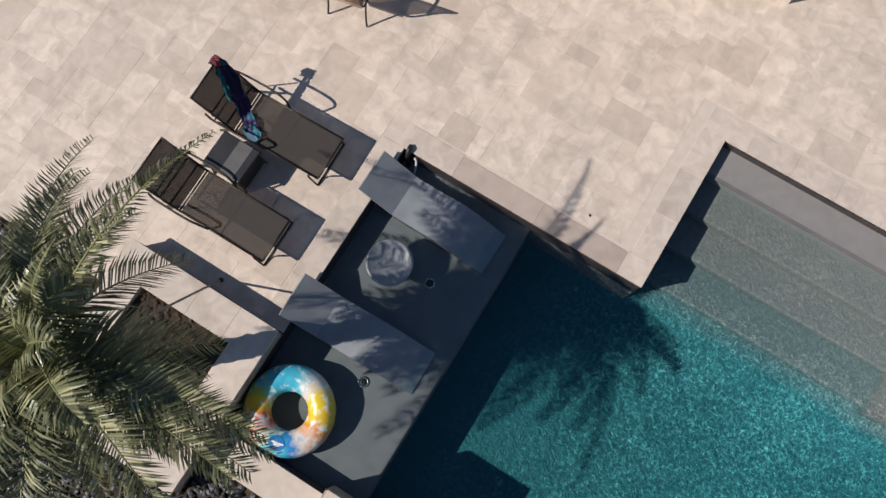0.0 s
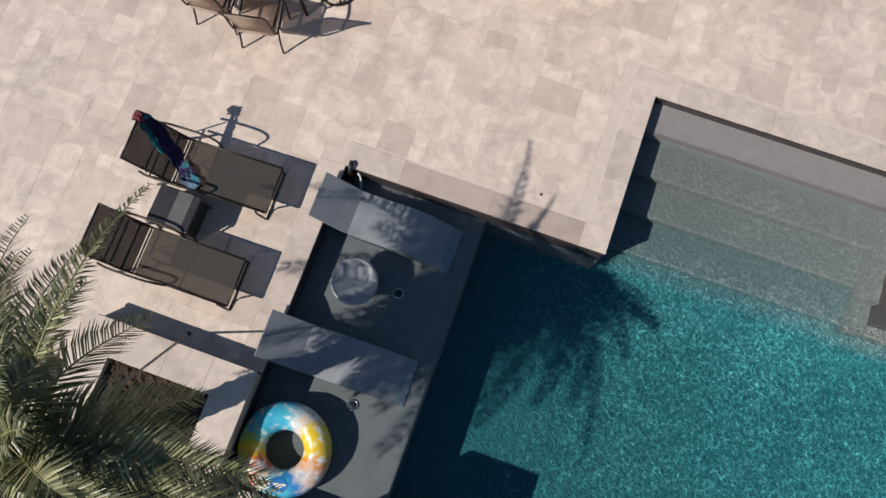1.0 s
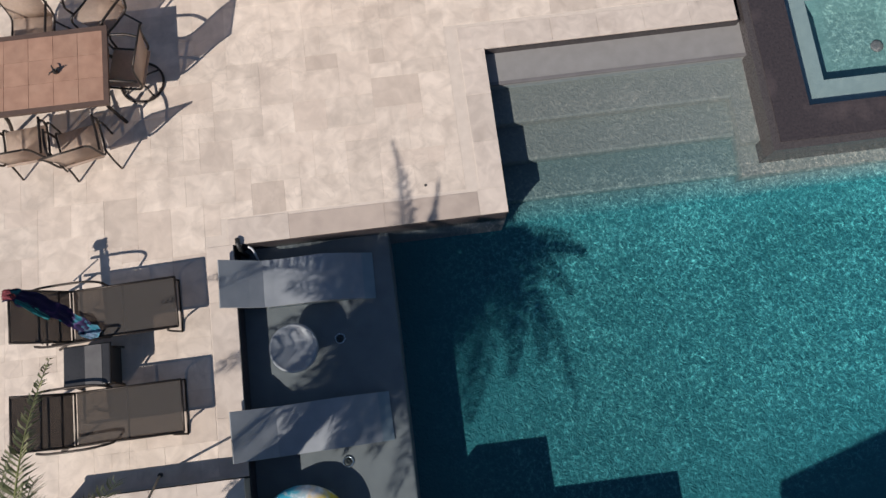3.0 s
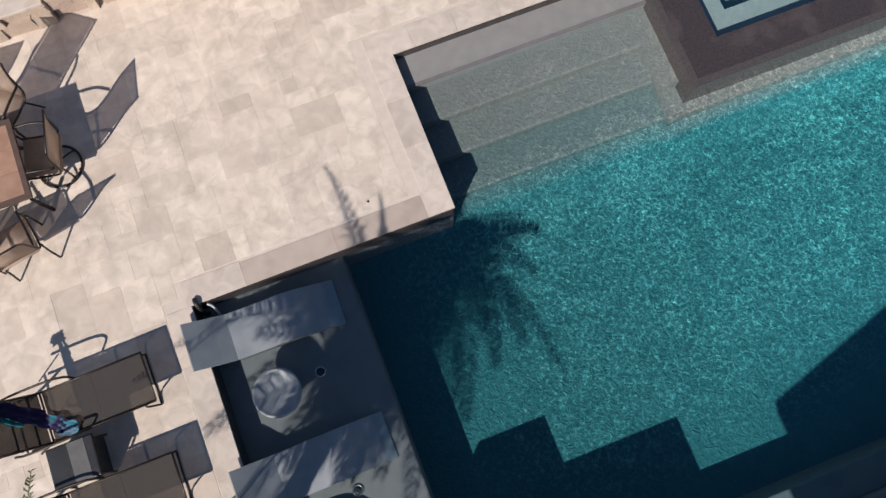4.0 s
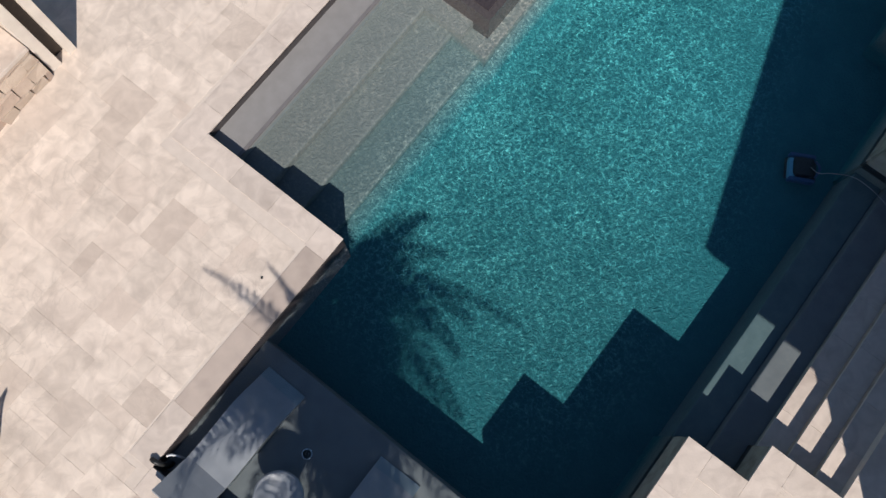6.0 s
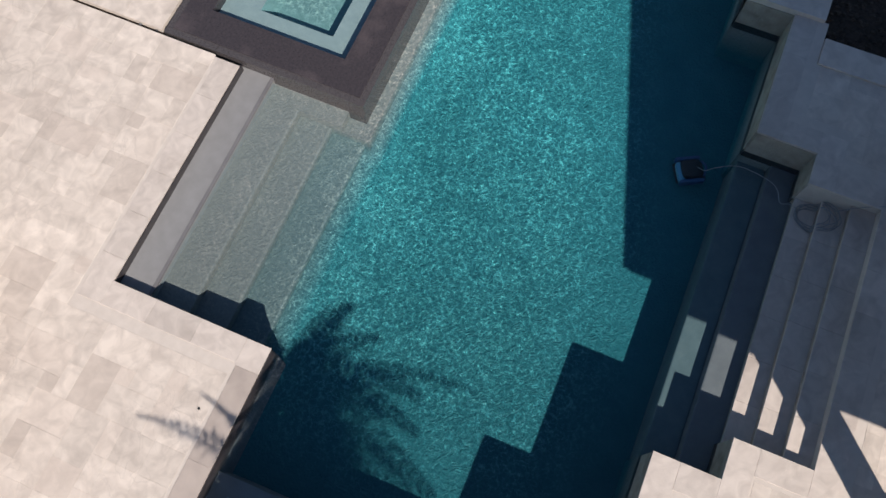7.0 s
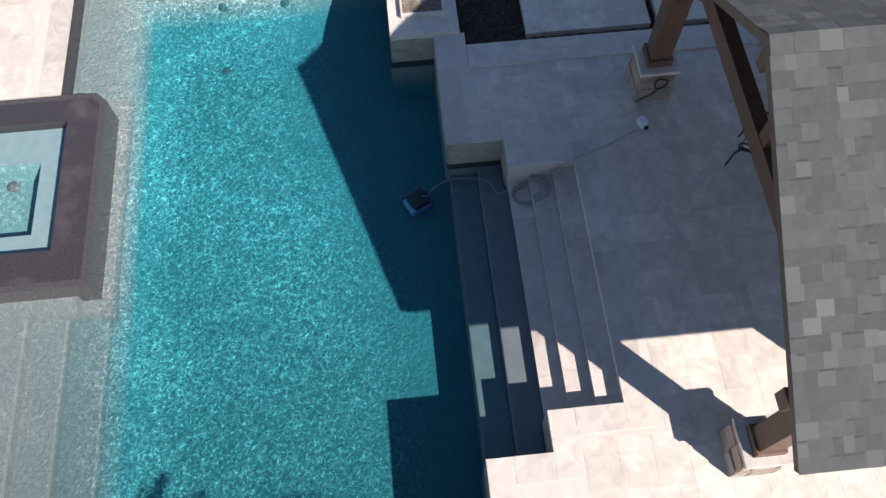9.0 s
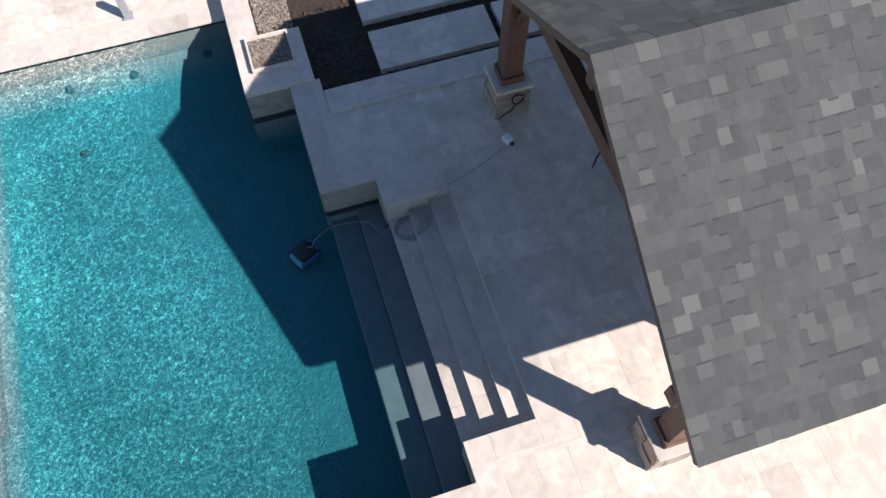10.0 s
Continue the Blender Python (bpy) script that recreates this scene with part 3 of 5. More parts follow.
# walls of the basin: dark waterline tile, plaster below; stone facing where the raised terrace stands over the water
RAISED = set(range(8, 22))
for k in range(len(OUTLINE)):
    (x0, y0), (x1, y1) = OUTLINE[k], OUTLINE[(k + 1) % len(OUTLINE)]
    if 3 <= k <= 5 or 13 <= k <= 15:
        continue
    d = Vector((x1 - x0, y1 - y0)).normalized()
    inn = Vector((d.y, -d.x)) * 0.025
    lo = (min(x0, x1, x0 + inn.x, x1 + inn.x), min(y0, y1, y0 + inn.y, y1 + inn.y))
    hi = (max(x0, x1, x0 + inn.x, x1 + inn.x), max(y0, y1, y0 + inn.y, y1 + inn.y))
    high = UP if k in RAISED and k > 8 else 0.0
    structure("pool_wall_%d" % (k + 1), boxes(((*lo, -1.3), (*hi, WATER - (0.02 if k == 7 else 0.12)))), ledge_mat if k == 7 else (plaster_grey if k in (22, 23, 0) else pool_mat),
              "plastered side wall of the pool", "pool wall")
    structure("waterline_%d" % (k + 1), boxes(((*lo, WATER - (0.02 if k == 7 else 0.12)), (*hi, (WATER + 0.02) if high else -0.05))), waterline,
              "dark waterline tile round the pool", "trim")
    if high:
        structure("terrace_facing_%d" % (k + 1), boxes(((*lo, WATER + 0.02), (*hi, high - 0.035))), stone_face,
                  "rough tan stone facing of the raised terrace", "wall")

# ---- terraces: mortar beds that carry the paving ----
MAIN = [(-14, 0.0, 0.0, 14), (-14, -2.76, -3.4, 0.0), (-14, -3.4, -5.5, -2.76), (0.0, 2.2, 3.36, 14), (6.63, 1.06, 9.0, 14), (9.0, -3.94, 14, 14)]
HIGH = [(-1.9, -16, -1.0, -3.96), (-1.0, -16, 0.6, -4.6), (0.6, -16, 1.09, -5.39), (1.09, -16, 4.51, -6.31), (4.51, -16, 4.96, -5.39),
        (4.96, -16, 6.22, -4.6), (6.22, -5.04, 6.9, -4.6)]


def bed(rects, top, name, label):
    bm = bmesh.new()
    for x0, y0, x1, y1 in rects:
        add_box(bm, (x0, y0, -1.35), (x1, y1, top - 0.0022))
    return structure(name, bm, grout, label, "terrace")


terrace = bed(MAIN, 0.0, "terrace_floor", "cream travertine terrace round the pool")
upper = bed(HIGH, UP, "raised_terrace_floor", "cream travertine terrace under the pavilion")
bed([(-3.4, -4.46, -1.9, -4.06)], 0.0, "pool_end_wall", "stone wall closing the sun shelf")

# steps up to the pavilion
for k, (y0, y1, z) in enumerate(((-5.71, -5.42, -0.2), (-6.02, -5.71, -0.04), (-6.31, -6.02, 0.115))):
    structure("stair_%d" % (k + 1), boxes(((1.09, y0, -1.35), (4.51, y1, z - 0.03))), stone_face, "stone riser of the pool stairs", "stair")

# ---- spa ----
spa = thing("spa", pose(0, 0, 0), "raised square spa with dark mosaic rim and pale plaster inside", "spa")
SX0, SX1, SY0, SY1, SZ = 3.45, 6.61, 0.345, 3.42, 0.0
IX0, IX1, IY0, IY1 = 4.02, 6.13, 0.885, 2.95
LIP = 0.1


def spa_ring(outer, inner, z0, z1):
    """A band round the spa between two closed outlines with the same number of corners."""
    q = bmesh.new()
    n = len(outer)
    v = [[q.verts.new((x, y, z)) for x, y in ring] for ring, z in ((outer, z0), (outer, z1), (inner, z1), (inner, z0))]
    for k in range(n):
        j = (k + 1) % n
        for a, b in ((0, 1), (1, 2), (2, 3), (3, 0)):
            q.faces.new((v[a][k], v[a][j], v[b][j], v[b][k]))
    bmesh.ops.recalc_face_normals(q, faces=q.faces[:])
    return q


def spa_line(g, cut):
    return [(SX0 + g, SY0 + g), (SX1 - cut, SY0 + g), (SX1 - g, SY0 + cut), (SX1 - g, SY1 - g), (SX0 + g, SY1 - g)]


part("rim", spa_ring(spa_line(LIP, 0.22), [(IX0, IY0), (IX1 - 0.001, IY0), (IX1, IY0 + 0.001), (IX1, IY1), (IX0, IY1)], -1.3, SZ), spa_tile, spa, "dark purple-brown mosaic rim")
part("overflow_lip", spa_ring(spa_line(0.0, 0.17), spa_line(LIP, 0.22), -1.3, SZ - 0.012), spa_lip, spa, "wet grey-brown mosaic overflow edge")
WX0, WX1, WY0, WY1 = 4.375, 5.55, 1.265, 2.41
BZ, BEV = -0.17, 0.12
part("bench", spa_ring([(IX0, IY0), (IX1, IY0), (IX1, IY1), (IX0, IY1)], [(WX0, WY0), (WX1, WY0), (WX1, WY1), (WX0, WY1)], -1.2, BZ), spa_plaster, spa, "pale plaster bench")
q = bmesh.new()
hi = [q.verts.new(v) for v in ((WX0, WY0, BZ - 0.002), (WX1, WY0, BZ - 0.002), (WX1, WY1, BZ - 0.002), (WX0, WY1, BZ - 0.002))]
lo = [q.verts.new(v) for v in ((WX0 + 0.02, WY0 + 0.02, -0.42), (WX1 - BEV, WY0 + 0.02, -0.42), (WX1 - BEV, WY1 - BEV, -0.42), (WX0 + 0.02, WY1 - BEV, -0.42))]
q.faces.new(lo)
for k in range(4):
    j = (k + 1) % 4
    q.faces.new((hi[k], hi[j], lo[j], lo[k]))
bmesh.ops.recalc_face_normals(q, faces=q.faces[:])
part("well", q, spa_deep, spa, "blue-green plaster well with sloping sides")
b = lathe([(0.085, 0), (0.085, 0.02), (0.06, 0.028), (0.01, 0.03)], 24)
bmesh.ops.translate(b, verts=b.verts, vec=(5.34, 1.755, -0.42))
part("drain", b, plaster_grey, spa, "dark round drain cover")
bm = bmesh.new()
bm.faces.new([bm.verts.new(v) for v in ((IX0, IY0, -0.07), (IX1, IY0, -0.07), (IX1, IY1, -0.07), (IX0, IY1, -0.07))])
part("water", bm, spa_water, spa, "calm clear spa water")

# ---- planter with the palm ----
planter = thing("raised_planter", pose(0, 0, 0), "raised travertine planter filled with dark mulch", "planter")
PX0, PX1, PY0, PY1, PZ = -5.47, -3.365, -4.92, -2.76, 0.3
W = 0.42
part("wall", boxes(((PX0 + 0.02, PY1 - W, -0.4), (PX1 - 0.02, PY1 - 0.02, PZ - 0.035)), ((PX0 + 0.02, PY0 + 0.02, -0.4), (PX1 - 0.02, PY0 + W, PZ - 0.035)),
                   ((PX0 + 0.02, PY0 + W, -0.4), (PX0 + W, PY1 - W, PZ - 0.035)), ((PX1 - W, PY0 + W, -1.3), (PX1 - 0.02, PY1 - W, PZ - 0.035))),
     stone_face, planter, "tan stone planter wall")
part("soil", boxes(((PX0 + W, PY0 + W, -0.3), (PX1 - W, PY1 - W, 0.2))), soil, planter, "dark bark mulch")


def capstones(parent, x0, y0, x1, y1, top, step, along, over=0.0, material=coping_mat):
    n = max(1, round(((x1 - x0) if along == "x" else (y1 - y0)) / step))
    for k in range(n):
        if along == "x":
            a, b = x0 + (x1 - x0) * k / n, x0 + (x1 - x0) * (k + 1) / n
            lo, hi = (a + 0.0008, y0 - over, top - 0.035), (b - 0.0008, y1 + over, top)
        else:
            a, b = y0 + (y1 - y0) * k / n, y0 + (y1 - y0) * (k + 1) / n
            lo, hi = (x0 - over, a + 0.0008, top - 0.035), (x1 + over, b - 0.0008, top)
        q = boxes((lo, hi), bevel=0.003)
        part("coping_stone", q, material, parent)


capstones(planter, PX0, PY1 - W, PX1, PY1, PZ, 0.6, "x")
capstones(planter, PX0, PY0, PX1, PY0 + W, PZ, 0.6, "x")
capstones(planter, PX0, PY0 + W, PX0 + W, PY1 - W, PZ, 0.6, "y")
capstones(planter, PX1 - W, PY0 + W, PX1, PY1 - W, PZ, 0.6, "y")

# ---- planting beds ----
structure("pebble_bed", boxes(((-14, -16, -0.4), (-5.5, -3.4, -0.09)), ((-5.5, -16, -0.4), (-1.9, -4.9, -0.09)), ((-3.33, -4.9, -0.4), (-1.9, -4.46, -0.09))),
          soil, "dark bed under the black pebbles", "bed")
structure("mulch_bed", boxes(((6.66, -16, -0.4), (14, -4.95, 0.17)), ((7.9, -4.95, -0.4), (14, -4.34, 0.17)), ((3.36, 3.42, -0.4), (6.63, 14, -0.09))), soil, "dark bark mulch bed beside the pavilion", "bed")


def stones(count, rects, z, smin, smax, name, material, label, category, parent=None, seed=3, flat=0.6):
    rng = np.random.default_rng(seed)
    areas = np.array([(r[2] - r[0]) * (r[3] - r[1]) for r in rects])
    which = rng.choice(len(rects), count, p=areas / areas.sum())
    base = np.array([(1, 0, 0), (-1, 0, 0), (0, 1, 0), (0, -1, 0), (0, 0, 1), (0, 0, -1),
                     (.6, .6, .6), (-.6, .6, .6), (.6, -.6, .6), (-.6, -.6, .6)], float)
    fc = [(4, 6, 8), (4, 7, 6), (4, 9, 7), (4, 8, 9), (0, 8, 6), (2, 6, 7), (1, 7, 9), (3, 9, 8), (0, 6, 2), (2, 7, 1), (1, 9, 3), (3, 8, 0),
          (0, 2, 5), (2, 1, 5), (1, 3, 5), (3, 0, 5)]
    vs, fs = [], []
    for k in range(count):
        r = rects[which[k]]
        s = rng.uniform(smin, smax)
        a = rng.uniform(0, 6.28)
        v = base * rng.uniform(0.8, 1.2, (10, 1)) * (s, s * rng.uniform(0.6, 0.9), s * flat)
        ca, sa = math.cos(a), math.sin(a)
        tilt = rng.uniform(-0.4, 0.4)
        v[:, 2] += v[:, 0] * tilt
        v = v @ np.array([[ca, sa, 0], [-sa, ca, 0], [0, 0, 1]])
        v += (rng.uniform(r[0], r[2]), rng.uniform(r[1], r[3]), z + rng.uniform(0, s * 0.6))
        o = len(vs)
        vs.extend(v.tolist())
        fs.extend([tuple(i + o for i in f) for f in fc])
    return soup(name, vs, fs, material, label, category, parent)


stones(5200, [(-7.9, -6.6, -5.5, -3.47), (-5.5, -6.6, -1.95, -4.92), (-3.3, -4.9, -1.95, -4.5)], -0.08, 0.022, 0.05, "pebbles", pebble_mat,
       "glossy black river pebbles beside the planter", "pebbles")
stones(900, [(3.38, 3.43, 6.6, 6.0)], -0.085, 0.02, 0.04, "slot_pebbles", pebble_mat, "dark pebbles in the joints between stepping pads", "pebbles", seed=8)
stones(5200, [(8.1, -4.9, 10.4, -4.36)], 0.17, 0.01, 0.024, "river_gravel", gravel_mat, "pale mixed river gravel along the coping", "gravel", seed=4)
stones(3200, [(6.7, -5.98, 8.4, -4.95), (7.94, -4.95, 8.2, -4.35), (6.7, -9, 9.5, -5.98)], 0.165, 0.015, 0.045, "bark_chips", soil,
       "dark bark chips on the planting bed", "mulch", seed=5, flat=0.4)
stones(700, [(PX0 + W, PY0 + W, PX1 - W, PY1 - W)], 0.19, 0.02, 0.05, "planter_mulch", soil, "dark bark chips in the palm planter", "mulch", seed=6, flat=0.4)

# stepping pads with dark joints
def pads(rects, top):
    for x0, y0, x1, y1 in rects:
        t = thing("stepping_pad", pose(x0, y0, top), "cream travertine stepping pad set in dark pebbles", "paving slab", "stepping pads")
        n = max(1, round((y1 - y0) / 0.62))
        step = (y1 - y0) / n
        part("bed", boxes(((0.004, 0.004, -0.12), (x1 - x0 - 0.004, y1 - y0 - 0.004, -0.03))), grout, t)
        for k in range(n):
            part("slab", boxes(((0, k * step + 0.0008, -0.03), (x1 - x0, (k + 1) * step - 0.0008, 0)), bevel=0.003), trav_object, t)


pads([(3.46, 3.46, 4.38, 9), (4.5, 3.46, 5.32, 9), (5.44, 3.46, 6.55, 9)], 0.0)
pads([(6.78, -7.86, 7.55, -5.97), (7.79, -7.9, 8.85, -5.95), (6.78, -9.9, 7.55, -7.98), (7.79, -9.9, 8.85, -8.0)], UP)
structure("kerb", boxes(((6.22, -12, -0.4), (6.64, -5.045, UP + 0.03)), bevel=0.008), coping_mat, "pale stone kerb beside the planting bed", "kerb")
structure("bed_coping", boxes(((7.9, -4.33, -0.4), (8.85, -3.92, UP)), ((8.85, -4.33, -0.4), (14, -3.92, UP)), bevel=0.008), coping_mat, "pale stone coping along the planting bed", "coping")

# square water bowl of stone with gravel
bowl = thing("stone_fire_box", pose(7.4, -4.45, -0.34), "square pale stone box filled with brown gravel", "fire pit")
part("base", boxes(((-0.5, -0.5, -0.9), (0.5, 0.5, 0.6)), bevel=0.01), stone_face, bowl, "pale stone block base")
part("rim", boxes(((-0.52, -0.52, 0.6), (0.52, -0.33, 0.7)), ((-0.52, 0.33, 0.6), (0.52, 0.52, 0.7)), ((-0.52, -0.33, 0.6), (-0.2, 0.33, 0.7)), ((0.46, -0.33, 0.6), (0.52, 0.33, 0.7))),
     coping_mat, bowl, "pale stone rim")
part("tray", boxes(((-0.2, -0.33, 0.6), (0.46, -0.3, 0.78)), ((-0.2, 0.3, 0.6), (0.46, 0.33, 0.78)), ((-0.2, -0.3, 0.6), (-0.17, 0.3, 0.78)), ((0.43, -0.3, 0.6), (0.46, 0.3, 0.78))),
     coping_mat, bowl, "thin stone tray edge")
g = stones(2400, [(-0.16, -0.29, 0.42, 0.29)], 0.72, 0.008, 0.017, "gravel", gravel_mat, "", "", bowl, seed=9)


# ---- pavilion ----
EZ, EX0, EX1, RX, RZ, RY0, RY1 = 2.85, -0.215, 6.01, 2.9, 4.55, -6.99, -12.6
pav = thing("pavilion", pose(0, 0, UP), "open timber pavilion with a grey shingle gable roof", "pavilion")
slope = Vector((RX - EX0, 0, RZ - EZ))
run = slope.length


def roof_frame(side):
    """Pose of a roof slope: x up the slope from the eave, y along the ridge from the front, z out of it."""
    e = EX0 if side < 0 else EX1
    ax = Vector((RX - e, 0, RZ - EZ)).normalized()
    ay = Vector((0, -1, 0)) if side < 0 else Vector((0, 1, 0))
    az = ax.cross(ay)
    if az.z < 0:
        ay, az = -ay, -az
    org = Vector((e, RY0 if ay.y < 0 else RY1, EZ - UP))
    return Matrix(((ax.x, ay.x, az.x, org.x), (ax.y, ay.y, az.y, org.y), (ax.z, ay.z, az.z, org.z), (0, 0, 0, 1)))


DEPTH = RY0 - RY1
for side in (-1, 1):
    m = roof_frame(side)
    part("roof_deck", boxes(((0, 0, -0.07), (run, DEPTH, -0.012)), m=m), deckboard, pav, "dark stained board underside")
    part("eave_fascia", boxes(((-0.025, 0, -0.16), (0.0, DEPTH, -0.008)), m=m), fascia_mat, pav, "brown painted eave board")
    yy = (0, DEPTH)
    for q in yy:
        s = -0.03 if q == 0 else 0.0
        part("rake_board", boxes(((-0.02, q + s, -0.1), (run - 0.008, q + s + 0.03, -0.006)), m=m), fascia_mat, pav, "brown painted rake board")
    for k in range(6):
        y = 1.4 + k * (DEPTH - 2.8) / 5
        part("rafter", boxes(((0.02, y - 0.045, -0.22), (run - 0.05, y + 0.045, -0.07)), m=m), wood, pav)
part("ridge_beam", boxes(((RX - 0.06, RY1, RZ - UP - 0.4), (RX + 0.06, RY0 - 0.02, RZ - UP - 0.1))), wood, pav)

posts = [(0.395, -7.56), (5.64, -7.545), (0.395, -9.75), (5.64, -9.75), (0.395, -12.1), (5.64, -12.1)]
for x, y in posts:
    part("post", boxes(((x - 0.135, y - 0.135, 0.62), (x + 0.135, y + 0.135, EZ - UP - 0.02)), bevel=0.008), wood, pav, "red-brown stained cedar post")
    part("post_collar", boxes(((x - 0.17, y - 0.17, 0.62), (x + 0.17, y + 0.17, 0.74)), bevel=0.008), wood, pav, "stained cedar collar")
for y in (-7.55, -9.75, -12.1):
    part("tie_beam", boxes(((EX0 + 0.2, y - 0.08, EZ - UP - 0.14), (EX1 - 0.2, y + 0.08, EZ - UP + 0.1))), wood, pav, "heavy stained tie beam")
    part("king_post", boxes(((RX - 0.08, y - 0.07, EZ - UP + 0.1), (RX + 0.08, y + 0.07, RZ - UP - 0.3))), wood, pav)
    for x, s in ((0.395, 1), (5.64, -1)):
        part("brace", tube(curve_points([(x + s * 0.1, y, EZ - UP - 0.8), (x + s * 0.32, y, EZ - UP - 0.4), (x + s * 0.75, y, EZ - UP - 0.1)], 5), 0.07, 4), wood, pav, "curved knee brace")
for x in (0.395, 5.64):
    part("plate_beam", boxes(((x - 0.08, -12.3, EZ - UP - 0.14), (x + 0.08, -7.0, EZ - UP + 0.08))), wood, pav)
    for y, s in ((-7.55, -1), (-9.75, 1), (-9.75, -1), (-12.1, 1)):
        part("brace", tube(curve_points([(x, y + s * 0.1, EZ - UP - 0.8), (x, y + s * 0.32, EZ - UP - 0.4), (x, y + s * 0.75, EZ - UP - 0.1)], 5), 0.07, 4), wood, pav, "curved knee brace")


def pillar(x, y):
    t = thing("stone_pillar", pose(x, y, UP), "square rubble-stone pillar with a pale cap under the post", "pillar", "pavilion pillars")
    part("core", boxes(((-0.22, -0.22, 0.0), (0.22, 0.22, 0.56))), stone_face, t)
    r = random.Random(int(x * 10) + 5)
    for fx, fy in ((1, 0), (-1, 0), (0, 1), (0, -1)):
        z = 0.0
        while z < 0.54:
            h = min(r.uniform(0.15, 0.26), 0.56 - z)
            out = 0.245 + 0.02 * (1 - z / 0.56) ** 2
            a = -out
            while a < out - 0.005:
                w = min(r.uniform(0.2, 0.36), out - a)
                if w > 0.02:
                    d = r.uniform(0.03, 0.06)
                    lo, hi = (a + 0.003, 0.21, z + 0.002), (a + w - 0.003, out - 0.03 + d * 0.5, z + h - 0.002)
                    q = bmesh.new()
                    add_box(q, lo, hi)
                    for v in q.verts:
                        v.co += Vector((r.uniform(-.004, .004), r.uniform(-.012, .006) if v.co.y > 0.215 else 0, r.uniform(-.003, .003)))
                    rot = pose(0, 0, 0, 0, 0, {(0, 1): 0, (-1, 0): 90, (0, -1): 180, (1, 0): 270}[(fx, fy)])
                    bmesh.ops.transform(q, matrix=rot, verts=q.verts)
                    part("stone", q, stone_tan, t)
                a += w
            z += h
    part("cap", boxes(((-0.275, -0.275, 0.56), (0.275, 0.275, 0.62)), bevel=0.01), coping_mat, t, "pale bevelled stone cap")


for x, y in posts:
    pillar(x, y)

# shingles: the front stretch piece by piece, the rest in one field
SHX = 0.143
field_v, field_f = [], []
band_v, band_f = [], []
rs = random.Random(11)
near = 0
tab_mesh = []
for wdt in (0.09, 0.12, 0.15, 0.19):
    q = bmesh.new()
    add_box(q, (0.0, 0.0, 0.0), (SHX * 1.2, wdt + 0.001, 0.005))
    me = bpy.data.meshes.new("shingle")
    q.to_mesh(me)
    q.free()
    me.materials.append(shingle_object)
    tab_mesh.append((wdt, me))
for side in (-1, 1):
    m = roof_frame(side)
    courses = int(run / SHX)
    for cidx in range(courses):
        y = -0.035
        while y < DEPTH:
            wdt, me = rs.choice(tab_mesh)
            if y + wdt > DEPTH + 0.03:
                break
            thick = rs.choice((0.0, 0.0, 0.0015))
            yy = DEPTH - y - wdt if side < 0 else y
            loc = m @ Matrix.Translation((cidx * SHX - 0.03 + (SHX * 0.04 * rs.random()), yy, -0.008 + thick + 0.004)) @ pose(0, 0, 0, 0, 2.6, 0)
            if side < 0 and y < 1.9 and near < 300:
                near += 1
                share("shingle", me, pav, loc)
            else:
                o = len(field_v)
                for vv in me.vertices:
                    field_v.append(tuple(loc @ vv.co))
                field_f.extend([tuple(i + o for i in f) for f in BOX_FACES])
            if rs.random() < 0.32:                       # dark granule band over a tooth
                o = len(band_v)
                up = loc @ Matrix.Translation((SHX * 0.84, 0.004, 0.0045 + thick * 0.2))
                wb = wdt * rs.choice((1.0, 1.0, 0.6)) - 0.008
                band_v.extend(tuple(up @ Vector((a, b, c))) for c in (0.0, 0.0016) for a, b in ((0.0, 0.0), (SHX * 0.14, 0.0), (SHX * 0.14, wb), (0.0, wb)))
                band_f.extend([tuple(i + o for i in f) for f in BOX_FACES])
            y += wdt
for k in range(int(DEPTH / 0.2)):
    q = bmesh.new()
    for side in (-1, 1):
        ya = DEPTH - 0.2 * k - 0.17 if side < 0 else 0.2 * k - 0.035
        add_box(q, (run - 0.16, ya, 0.004), (run + 0.006, ya + 0.205, 0.014 + 0.002 * (k % 2)), roof_frame(side))
    part("ridge_shingle", q, shingle_object, pav)
soup("shingle_field", field_v, field_f, shingle_island, "", "", pav)
soup("granule_layer", band_v, band_f, shingle_dark, "", "", pav)

